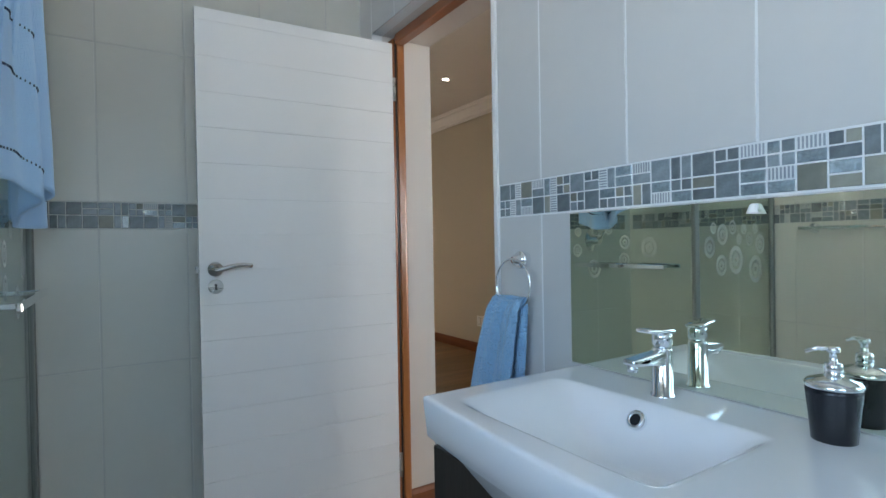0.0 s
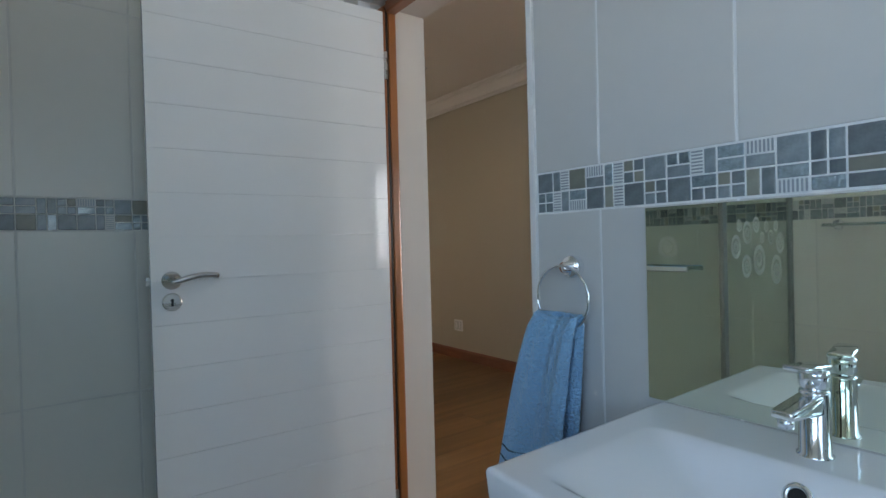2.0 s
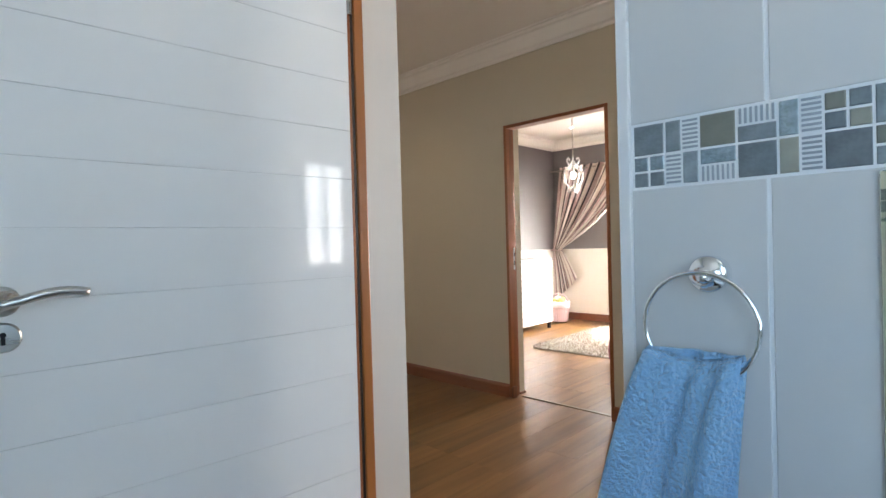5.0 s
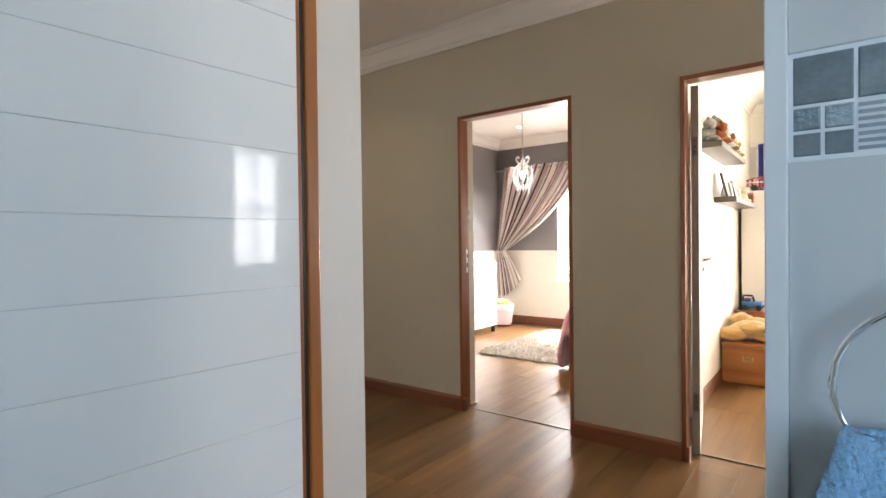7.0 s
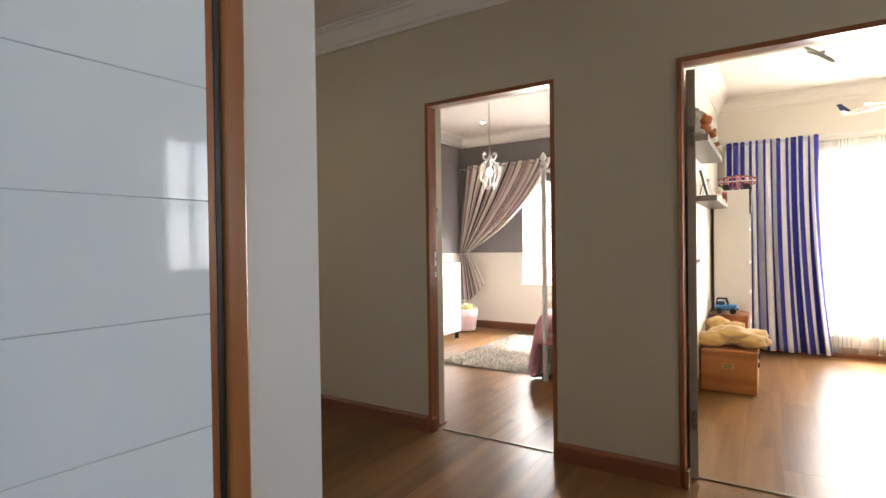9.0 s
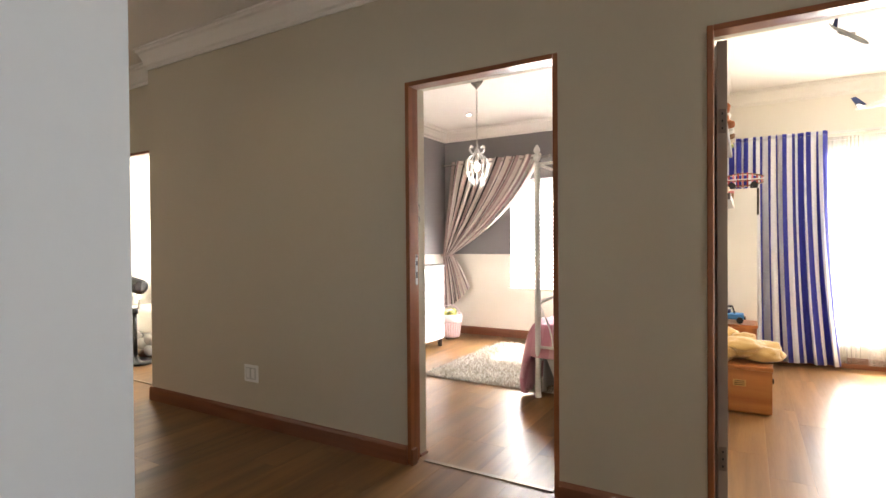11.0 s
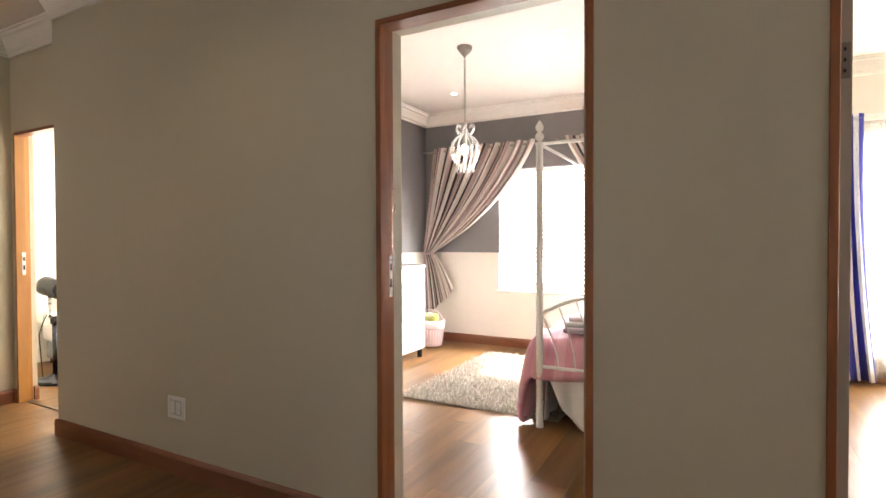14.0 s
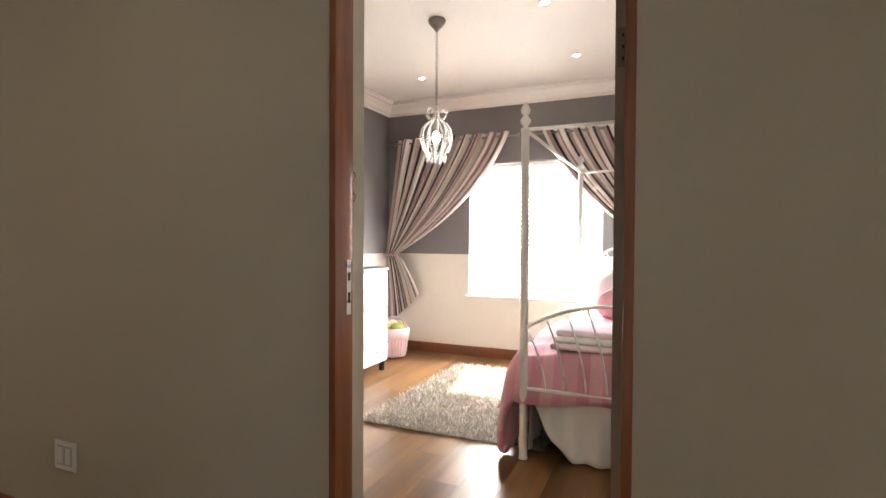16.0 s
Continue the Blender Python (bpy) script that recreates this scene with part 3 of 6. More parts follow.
F2 = door_frame(D2[0], D2[1], YA - 0.006, YA + 0.077, D2[3], "reddish hardwood frame of the playroom doorway")
# same wood as the other frames; its orange stands for sunlight
F3 = door_frame(D3[0], D3[1], 2.612, 2.680, D3[3], "varnished hardwood frame of the study doorway, sunlight put into its orange colour", M_SUNLIT_FRAME)
strike(F1, D1[0] + 0.024, YA + 0.062, 1.06, 1)
strike(F3, D3[0] + 0.024, 2.66, 1.04, 1)
for x0, x1, y in ((D1[0] + 0.057, D1[1] - 0.057, 2.505), (D2[0] + 0.057, D2[1] - 0.057, 2.575), (D3[0] + 0.057, D3[1] - 0.057, 2.67)):
    structure("threshold", box(x0, x1, y - 0.016, y + 0.016, -0.002, 0.007, 0.003), M_THRESH, "thin bronze threshold strip in the doorway", "threshold")
for x0, y0, y1 in ((D1[0] + 0.025, YA - 0.016, YA + 0.036), (D2[0] + 0.025, YA - 0.016, YA + 0.036)):
    structure("skirting_return", box(x0, x0 + 0.016, y0, y1, 0, 0.088, 0.004, None, 2), M_SKIRT, "short hardwood skirting return at the foot of the doorway", "skirting")
structure("skirting_return", box(D1[0] + 0.001, D1[0] + 0.016, YA + 0.109, YC - 0.002, 0, 0.016, 0.003), M_SKIRT, "thin wooden slip along the foot of the doorway reveal", "skirting")
skirting((0.0, 0.150), (0.0, 0.2885), (1, 0))
# slim metal trim at the tiled corner of the bathroom opening
structure("trim", box(0.827, 0.8445, -0.0075, 0.05, 0, 2.09, 0.001), M_WHITEM, "slim bright metal tile edge at the doorway", "tile trim")


def window(name, along, a0, a1, y, z0, z1, label, sill_in, bars=1, rows=1, metal=None):
    """A white framed window with panes, in an opening."""
    if along == "x":
        P = lambda a, b, d0, d1, lo, hi: (a, b, y + d0, y + d1, lo, hi)
        at = ((a0 + a1) / 2, y, z0)
    else:
        P = lambda a, b, d0, d1, lo, hi: (y + d0, y + d1, a, b, lo, hi)
        at = (y, (a0 + a1) / 2, z0)
    w = thing(name, at, label, "window", "", "structure")
    t = 0.038
    part("window_frame", box(*P(a0, a0 + t, -0.03, 0.03, z0, z1), 0.004), metal or M_WHITEM, w)
    part("window_frame", box(*P(a1 - t, a1, -0.03, 0.03, z0, z1), 0.004), metal or M_WHITEM, w)
    part("window_frame", box(*P(a0 + t, a1 - t, -0.03, 0.03, z0, z0 + t), 0.004), metal or M_WHITEM, w)
    part("window_frame", box(*P(a0 + t, a1 - t, -0.03, 0.03, z1 - t, z1), 0.004), metal or M_WHITEM, w)
    n = bars + 1
    wid = (a1 - a0 - 2 * t) / n
    for i in range(n):
        if i:
            part("mullion", box(*P(a0 + t + i * wid - 0.02, a0 + t + i * wid + 0.02, -0.025, 0.025, z0 + t, z1 - t), 0.003), metal or M_WHITEM, w)
        for j in range(rows):
            lo = z0 + t + j * (z1 - z0 - 2 * t) / rows
            hi = z0 + t + (j + 1) * (z1 - z0 - 2 * t) / rows
            pane = part("pane", box(*P(a0 + t + i * wid, a0 + t + (i + 1) * wid, -0.003, 0.003, lo, hi)), M_PANE, w)
            pane.visible_shadow = False
            if j:
                part("glazing_bar", box(*P(a0 + t + i * wid, a0 + t + (i + 1) * wid, -0.02, 0.02, lo - 0.018, lo + 0.018), 0.003), metal or M_WHITEM, w)
    if sill_in:
        part("window_sill", box(*P(a0 - 0.03, a1 + 0.03, min(sill_in, -0.03 if sill_in < 0 else 0.03), max(sill_in, -0.03 if sill_in < 0 else 0.03), z0 - 0.03, z0 - 0.001), 0.006), M_CREAM, w)
    return w


window("window_1", "x", WIN_BED[0], WIN_BED[1], YB + 0.095, WIN_BED[2], WIN_BED[3], "white framed bedroom window behind a venetian blind", -0.115, 1, 1)
window("window_2", "x", WIN_PLAY[0], WIN_PLAY[1], YB + 0.095, WIN_PLAY[2], WIN_PLAY[3], "wide white framed playroom window behind voile", -0.115, 2, 1)
W3 = window("window_3", "x", WIN_STUDY[0], WIN_STUDY[1], 5.33, WIN_STUDY[2], WIN_STUDY[3], "dark aluminium framed study window", -0.14, 1, 1, M_ALU)
part("transom", box(WIN_STUDY[0] + 0.04, WIN_STUDY[1] - 0.04, 5.30, 5.36, 1.245, 1.29, 0.003), M_ALU, W3)
window("window_4", "y", WIN_HALL[0], WIN_HALL[1], 3.345, WIN_HALL[2], WIN_HALL[3], "white framed hallway window", -0.1, 1, 2)
window("window_5", "x", WIN_BATH[0], WIN_BATH[1], -1.98, WIN_BATH[2], WIN_BATH[3], "white framed bathroom window", 0.14, 2, 2)

# unseen window, made up to carry the side fill light
window("fill_window", "y", WIN_FILL[0], WIN_FILL[1], 2.99, WIN_FILL[2], WIN_FILL[3], "added white framed window, unseen, for the bathroom fill light", -0.13, 1, 1)

# ---------------- bathroom ----------------
# door leaf: swung about 94 degrees into the room
HINGE = Matrix.Translation((0.055, 0.069, 0)) @ pose(0, 0, 0, 0, 0, -3)
leaf = thing("door_1", (0.055, 0.069, 0), "white enamelled bathroom door with horizontal grooves, standing open", "door", "", "structure")
part("core", box(-0.040, -0.004, -0.76, 0.0, 0.012, 2.045, 0.001, HINGE), M_DOORW, leaf)
GROOVE = 0.127
z = 1.24 - 9 * GROOVE
while z < 2.03:
    lo, hi = max(0.012, z), min(2.045, z + GROOVE)
    part("board", box(-0.006, 0.0, -0.76, 0.0, lo + 0.0003, hi - 0.0003, 0.0007, HINGE), M_DOORW, leaf)
    z += GROOVE


def lever(parent, turn, side, y, z, flip=1):
    """A lever handle with its rose and key escutcheon on a leaf in the plane x = side."""
    s = 1 if side >= 0 else -1
    q = Matrix.Rotation(radians(90 * s), 4, "Y")
    h = part("lever_handle", bmesh.new(), M_STEEL, parent)
    bm = bmesh.new()
    lathe(bm, [(0.0, 0), (0.026, 0), (0.026, 0.006), (0.022, 0.009), (0.011, 0.010), (0.010, 0.045), (0.0, 0.046)], (0, 0, 0), q, 28)
    pts, rr = [], []
    for i in range(15):
        u = i / 14
        pts.append((s * (0.044 + 0.004 * math.sin(u * 3.1)), flip * (u * 0.125 - 0.006), 0.010 * math.sin((u - 0.28) * 3.6) + 0.004))
        rr.append(0.0085 if u > 0.05 else 0.0105)
    tube(bm, pts, rr, 12)
    bmesh.ops.transform(bm, matrix=turn @ Matrix.Translation((side, y, z)), verts=bm.verts)
    h.data = finish("lever_handle", bm, M_STEEL, True)
    h["label"] = "curved brushed steel lever handle on a round rose"
    bm = bmesh.new()
    lathe(bm, [(0.0, 0), (0.026, 0), (0.026, 0.006), (0.023, 0.009), (0.0, 0.0095)], (0, 0, 0), q, 28)
    bmesh.ops.transform(bm, matrix=turn @ Matrix.Translation((side, y, z - 0.062)), verts=bm.verts)
    e = part("escutcheon", bm, M_STEEL, parent, "round steel key escutcheon")
    bm = bmesh.new()
    rod(bm, (side + s * 0.009, y, z - 0.057), (side + s * 0.0105, y, z - 0.057), 0.0048)
    bx(bm, side + s * 0.009, side + s * 0.0105, y - 0.003, y + 0.003, z - 0.074, z - 0.058)
    bmesh.ops.transform(bm, matrix=turn, verts=bm.verts)
    part("keyhole", bm, M_DARK, e, "dark keyhole")


lever(leaf, HINGE, 0.0, -0.708, 1.114)
lever(leaf, HINGE, -0.040, -0.708, 1.114)
part("latch", box(-0.026, -0.014, -0.772, -0.76, 1.10, 1.125, 0.002, HINGE), M_STEEL, leaf, "small steel latch bolt")
for hz in (0.25, 1.85):
    bm = bmesh.new()
    rod(bm, (0.056, 0.076, hz - 0.05), (0.056, 0.076, hz + 0.05), 0.006)
    part("hinge", bm, M_STEEL, leaf, "steel butt hinge")

# wash basin slab with a bowed front and a sunk bowl
VX0, VX1, VZ = 1.14, 2.04, 0.893


def front(x):
    u = (x - VX0) / (VX1 - VX0)
    return -0.438 - 0.030 * math.sin(math.pi * min(1, max(0, u)))


def near_edges(n):
    a = [0, 0.0015, 0.004, 0.008, 0.014, 0.022]
    return a + [0.022 + (1 - 0.044) * i / n for i in range(1, n)] + [1 - v for v in reversed(a)]


def basin_top(x, y):
    f = front(x)
    d = min(x - VX0, VX1 - x, y - f)
    zz = VZ
    if d < 0.008:
        zz -= 0.008 - math.sqrt(max(0, 0.008 ** 2 - (0.008 - max(0, d)) ** 2))
    # the bowl: a long slope on one side, steep walls on the others, a flat bottom
    walls = ((x - 1.200) / 0.20, (1.642 - x) / 0.10, (y + 0.410) / 0.085, (-0.124 - y) / 0.080)
    s = -0.13 * math.log(sum(math.exp(-min(w, 6.0) / 0.13) for w in walls))
    if s > 0:
        e = min(s, 1.0)
        zz -= 0.096 * e * e * (3 - 2 * e) * 0.65 + 0.096 * e * 0.35
    return zz


basin = thing("wash_basin", (1.59, -0.25, 0.8), "white ceramic wash basin slab with a bowed front and sunk bowl", "basin")
bm = bmesh.new()
us, vs_ = near_edges(140), near_edges(96)
grid = []
for v in vs_:
    row = []
    for u in us:
        x = VX0 + u * (VX1 - VX0)
        y = front(x) * (1 - v) - 0.002 * v
        row.append(bm.verts.new((x, y, basin_top(x, y))))
    grid.append(row)
for a, b in zip(grid, grid[1:]):
    for i in range(len(us) - 1):
        bm.faces.new((a[i], a[i + 1], b[i + 1], b[i]))
rim = grid[0] + [r[-1] for r in grid[1:-1]] + grid[-1][::-1] + [r[0] for r in grid[-2:0:-1]]
low = [bm.verts.new((1.59 + (v.co.x - 1.59) * 0.992, v.co.y * 0.985, 0.812)) for v in rim]
low2 = [bm.verts.new((1.59 + (v.co.x - 1.59) * 0.975, v.co.y * 0.965, 0.806)) for v in rim]
for ring, nxt in ((rim, low), (low, low2)):
    for i in range(len(rim)):
        k = (i + 1) % len(rim)
        bm.faces.new((ring[i], nxt[i], nxt[k], ring[k]))
low3 = [bm.verts.new((1.59 + (v.co.x - 1.59) * 0.93, -0.22 + (v.co.y + 0.22) * 0.9, 0.775)) for v in rim]
for i in range(len(rim)):
    k = (i + 1) % len(rim)
    bm.faces.new((low2[i], low3[i], low3[k], low2[k]))
bm.faces.new(low3)
part("slab", bm, M_CERAMIC, basin, "", True)
bm = bmesh.new()
q = Matrix.Rotation(radians(57), 4, "X")
lathe(bm, [(0.0100, 0.002), (0.0100, 0.011), (0.013, 0.0135), (0.0175, 0.011), (0.0185, -0.004)], (1.420, -0.152, 0.862), q, 24)
part("overflow", bm, M_CHROME, basin, "round chrome overflow ring", True)
bm = bmesh.new()
lathe(bm, [(0.0, 0.0105), (0.0100, 0.0105), (0.0100, 0.0)], (1.420, -0.152, 0.862), q, 20)
part("overflow_hole", bm, M_DARK, basin, "dark overflow hole")
bm = bmesh.new()
lathe(bm, [(0.0, 0.0), (0.03, 0.0), (0.032, 0.003), (0.026, 0.006), (0.0, 0.008)], (1.450, -0.267, 0.7955), None, 24)
part("waste", bm, M_CHROME, basin, "chrome basin waste", True)

cab = thing("vanity_cabinet", (1.59, -0.2, 0.0), "dark wenge vanity cabinet under the basin", "cabinet")
part("side", box(1.165, 1.183, -0.415, -0.004, 0.14, 0.805, 0.001), M_WENGE, cab)
part("side", box(1.997, 2.015, -0.415, -0.004, 0.14, 0.805, 0.001), M_WENGE, cab)
part("bottom", box(1.183, 1.997, -0.415, -0.004, 0.14, 0.16), M_WENGE, cab)
part("plinth", box(1.19, 1.99, -0.38, -0.01, 0.0, 0.14), M_WENGE, cab)
for i in range(2):
    d = part("door", box(1.168 + i * 0.424, 1.588 + i * 0.424, -0.433, -0.416, 0.15, 0.803, 0.002), M_WENGE, cab)
    bm = bmesh.new()
    tube(bm, [(1.56 + i * 0.06, -0.433, 0.6), (1.56 + i * 0.06, -0.453, 0.605), (1.56 + i * 0.06, -0.453, 0.715), (1.56 + i * 0.06, -0.433, 0.72)], 0.005)
    part("handle", bm, M_CHROME, d, "slim chrome bar handle")

TX, TY = 1.410, -0.064
tap = thing("basin_tap", (TX, TY, VZ - 0.005), "chrome single-lever basin mixer tap", "tap")
bm = bmesh.new()
lathe(bm, [(0.0, -0.004), (0.0225, -0.004), (0.0225, 0.003), (0.0195, 0.005), (0.0185, 0.088), (0.0175, 0.092), (0.0, 0.092)], (TX, TY, VZ - 0.001), None, 32)
part("body", bm, M_CHROME, tap, "", True)
turn = Matrix.Translation((TX, TY, VZ)) @ pose(0, 0, 0, 0, 0, -6)
bm = box(-0.016, 0.016, -0.090, 0.0, 0.058, 0.090, 0.005, None, 3)
for v in bm.verts:
    u = min(1.0, max(0.0, -v.co.y / 0.090))
    v.co.x *= 1 - 0.10 * u
    v.co.z = v.co.z * (1 - u) + u * (0.067 + 0.010 * (v.co.z - 0.058) / 0.032) - 0.004 * math.sin(math.pi * u)
bmesh.ops.transform(bm, matrix=turn, verts=bm.verts)
rod(bm, turn @ Vector((0, -0.078, 0.066)), turn @ Vector((0, -0.078, 0.054)), 0.0100, 0.0095, 20)
part("spout", bm, M_CHROME, tap, "short tapered chrome spout", True)
bm = bmesh.new()
lathe(bm, [(0.0, 0.093), (0.0165, 0.093), (0.0165, 0.096), (0.0188, 0.098), (0.0190, 0.114), (0.0175, 0.119), (0.0, 0.121)], (TX, TY, VZ), None, 32)
bx(bm, -0.0165, 0.0165, -0.062, 0.012, 0.1195, 0.1275, 0.0035, turn @ pose(0, 0, 0, -4, 0, 0), 2)
part("lever", bm, M_CHROME, tap, "flat chrome paddle lever", True)

SX, SY, SZ = 1.688, -0.062, VZ - 0.004
soap = thing("soap_dispenser", (SX, SY, SZ), "black soap dispenser with a silver collar and pump", "soap dispenser")
bm = bmesh.new()
lathe(bm, [(0.0, 0.0), (0.0270, 0.0), (0.0283, 0.002), (0.0318, 0.042), (0.0352, 0.074), (0.0360, 0.082), (0.0, 0.082)], (SX, SY, SZ), None, 40)
part("bottle", bm, M_BLACK, soap, "glossy black tapered bottle", True)
bm = bmesh.new()
lathe(bm, [(0.0, 0.082), (0.0368, 0.082), (0.0368, 0.086), (0.033, 0.091), (0.014, 0.098), (0.0, 0.100)], (SX, SY, SZ), None, 40)
part("shoulder", bm, M_CHROME, soap, "silver domed shoulder", True)
bm = bmesh.new()
lathe(bm, [(0.0, 0.097), (0.0120, 0.097), (0.0120, 0.112), (0.0105, 0.116), (0.0055, 0.117), (0.0048, 0.131), (0.0080, 0.132), (0.0080, 0.139), (0.0, 0.140)], (SX, SY, SZ), None, 24)
tube(bm, [(SX, SY, SZ + 0.136), (SX - 0.016, SY - 0.010, SZ + 0.137), (SX - 0.029, SY - 0.018, SZ + 0.131)], [0.0040, 0.0036, 0.0028], 10)
part("pump", bm, M_CHROME, soap, "silver pump head with a thin spout", True)

mirror = thing("wall_mirror", (1.59, -0.003, 0.897), "low frameless wall mirror standing behind the basin", "mirror")
part("glass", box(1.122, 2.06, -0.0055, -0.001, 0.897, 1.258, 0.0008), M_MIRROR, mirror)
hook = thing("suction_hook", (1.555, -0.01, 1.235), "small white cone-shaped suction hook on the mirror", "hook")
bm = bmesh.new()
lathe(bm, [(0.0, 0.0), (0.011, 0.0), (0.009, 0.004), (0.004, 0.016), (0.0, 0.018)], (1.555, -0.0165, 1.232), None, 16)
part("cone", bm, M_WHITEP, hook, "", True)
part("pad", box(1.549, 1.561, -0.013, -0.006, 1.238, 1.25, 0.002), M_WHITEP, hook)

ring = thing("towel_ring", (0.95, 0.0, 1.14), "chrome towel ring on a round wall mount", "towel ring")
bm = bmesh.new()
lathe(bm, [(0.0, 0.0), (0.0245, 0.0), (0.0245, 0.018), (0.021, 0.021), (0.012, 0.022), (0.011, 0.040), (0.0, 0.042)], (0.95, 0.0, 1.143), Matrix.Rotation(radians(90), 4, "X"), 28)
part("mount", bm, M_CHROME, ring, "", True)
bm = bmesh.new()
tube(bm, [(0.945 + 0.069 * math.cos(a), -0.040, 1.077 + 0.069 * math.sin(a)) for a in [k * 2 * math.pi / 48 for k in range(48)]], 0.0032, 10, True)
part("ring", bm, M_CHROME, ring, "", True)

# hand towel pulled through the ring: gathered at the ring, spreading below
towel = thing("hand_towel", (0.94, -0.05, 0.7), "blue terry hand towel hanging through the ring", "towel")


def towel_fall(front_side, xl, xr, z_end, depth):
    def f(u, v):
        s = v ** 0.8
        x = (0.884 + u * 0.114) * (1 - s) + (xl + u * (xr - xl)) * s
        zz = 1.040 - v * (1.040 - z_end) - (0.012 * math.sin(math.pi * u) if front_side > 0 else 0)
        top = min(1, v / 0.06)
        y = -0.042 - front_side * (0.020 * math.sqrt(top) + depth * s) - 0.011 * math.sin(u * 8.5 + 0.6) * (0.4 + s) - 0.003 * math.sin(u * 23 + v * 4)
        if v < 0.02:
            zz += 0.006
        return (x, min(y, -0.012), zz)
    return f


solid(part("front_fall", sheet(towel_fall(1, 0.785, 0.962, 0.66, 0.022), 56, 60), M_TOWEL, towel, "", True), 0.006)
solid(part("back_fall", sheet(towel_fall(-0.45, 0.84, 0.975, 0.70, 0.002), 40, 50), M_TOWEL, towel, "", True), 0.005)
fold = towel_fall(1, 0.785, 0.962, 0.66, 0.022)
for v in (0.80, 0.865):
    bm = bmesh.new()
    for i in range(46):
        p = Vector(fold((i + 0.5) / 46, v)) + Vector((0, -0.0035, 0))
        bx(bm, p.x - 0.0016, p.x + 0.0016, p.y - 0.001, p.y + 0.001, p.z - 0.0014, p.z + 0.0014)
    part("stitching", bm, M_NAVY, towel, "row of navy stitches")

# shower screen
screen = thing("shower_screen", (0.5, -1.175, 0.0), "framed clear glass shower screen with printed rings", "shower screen")
for place in ((-0.105, 0.715, -1.178, -1.172), (0.722, 0.728, -1.835, -1.205)):
    g = part("glass_panel", box(*place, 0.08, 1.93), M_GLASS, screen)
    g.visible_shadow = False
for x0, x1, y0, y1 in ((-0.12, -0.100, -1.19, -1.165), (0.712, 0.732, -1.205, -1.172), (0.716, 0.736, -1.85, -1.825)):
    bm = box(x0, x1, y0, y1, 0.03, 1.96, 0.003)
    bx(bm, x0 + 0.006, x1 - 0.006, y1, y1 + 0.003, 0.03, 1.96, 0.001)
    part("post", bm, M_ALU, screen, "slim satin aluminium post")
for lo, hi in ((0.03, 0.08), (1.925, 1.965)):
    part("rail", box(-0.100, 0.712, -1.19, -1.160, lo, hi, 0.003), M_ALU, screen)
    part("rail", box(0.712, 0.738, -1.825, -1.205, lo, hi, 0.003), M_ALU, screen)
for y in (-1.115, -1.235):
    bm = box(0.10, 0.62, y - 0.006, y + 0.006, 1.060, 1.082, 0.003)
    for x in (0.14, 0.58):
        bx(bm, x - 0.010, x + 0.010, min(y, -1.175), max(y, -1.175), 1.064, 1.078, 0.002)
    part("bar_handle", bm, M_CHROME, screen, "flat chrome towel bar on the glass")
rng = random.Random(4)


def print_rings(bm, c, z, r, side):
    for k, wid in ((1.0, 0.30), (0.44, 0.24)):
        steps, ro, ri = 28, r * k, r * (k - wid)
        at = lambda q, a: (0.7295, c + q * math.cos(a), z + 1.12 * q * math.sin(a)) if side else (c + q * math.cos(a), -1.1705, z + 1.12 * q * math.sin(a))
        va = [bm.verts.new(at(ro, a * 2 * math.pi / steps)) for a in range(steps)]
        vb = [bm.verts.new(at(ri, a * 2 * math.pi / steps)) for a in range(steps)]
        for a in range(steps):
            bm.faces.new((va[a], va[(a + 1) % steps], vb[(a + 1) % steps], vb[a]))


for side, lo, hi, most in ((True, -1.80, -1.24, 13), (False, -0.02, 0.62, 7)):
    taken = []
    for i in range(160):
        r = rng.choice((0.022, 0.03, 0.042, 0.058))
        c, z = rng.uniform(lo + r, hi - r), 1.14 + rng.uniform(-0.11, 0.11)
        if len(taken) < most and all(math.hypot(c - p, z - q) > r + s + 0.012 for p, q, s in taken):
            taken.append((c, z, r))
            bm = bmesh.new()
            print_rings(bm, c, z, r, side)
            part("printed_ring", bm, M_FROST, screen, "pale frosted ring printed on the glass")
mixer = thing("shower_mixer", (-0.12, -1.5, 1.2), "round chrome shower mixer on the tiles", "shower mixer")
bm = bmesh.new()
lathe(bm, [(0.0, 0.0), (0.07, 0.0), (0.07, 0.008), (0.03, 0.012), (0.028, 0.05), (0.0, 0.052)], (-0.12, -1.5, 1.2), Matrix.Rotation(radians(90), 4, "Y"), 32)
part("plate", bm, M_CHROME, mixer, "", True)
bm = bmesh.new()
tube(bm, [(-0.08, -1.5, 1.2), (-0.05, -1.5, 1.215), (-0.03, -1.5, 1.25)], 0.007)
part("lever", bm, M_CHROME, mixer, "", True)
rail = thing("towel_rail", (1.18, -1.8, 1.235), "chrome towel rail on the tiled wall", "towel rail")
bm = bmesh.new()
tube(bm, [(0.87, -1.78, 1.235), (1.50, -1.78, 1.235)], 0.008, 12)
part("bar", bm, M_CHROME, rail, "", True)
for x in (0.91, 1.46):
    bm = bmesh.new()
    lathe(bm, [(0.0, 0.0), (0.024, 0.0), (0.022, 0.012), (0.010, 0.016), (0.009, 0.075), (0.0, 0.076)], (x, -1.85, 1.235), Matrix.Rotation(radians(-90), 4, "X"), 20)
    part("mount", bm, M_CHROME, rail, "", True)

# bath towel thrown over the screen's top rail
bath = thing("bath_towel", (0.32, -1.12, 1.3), "pale blue bath towel with navy stitch rows over the shower screen", "towel")


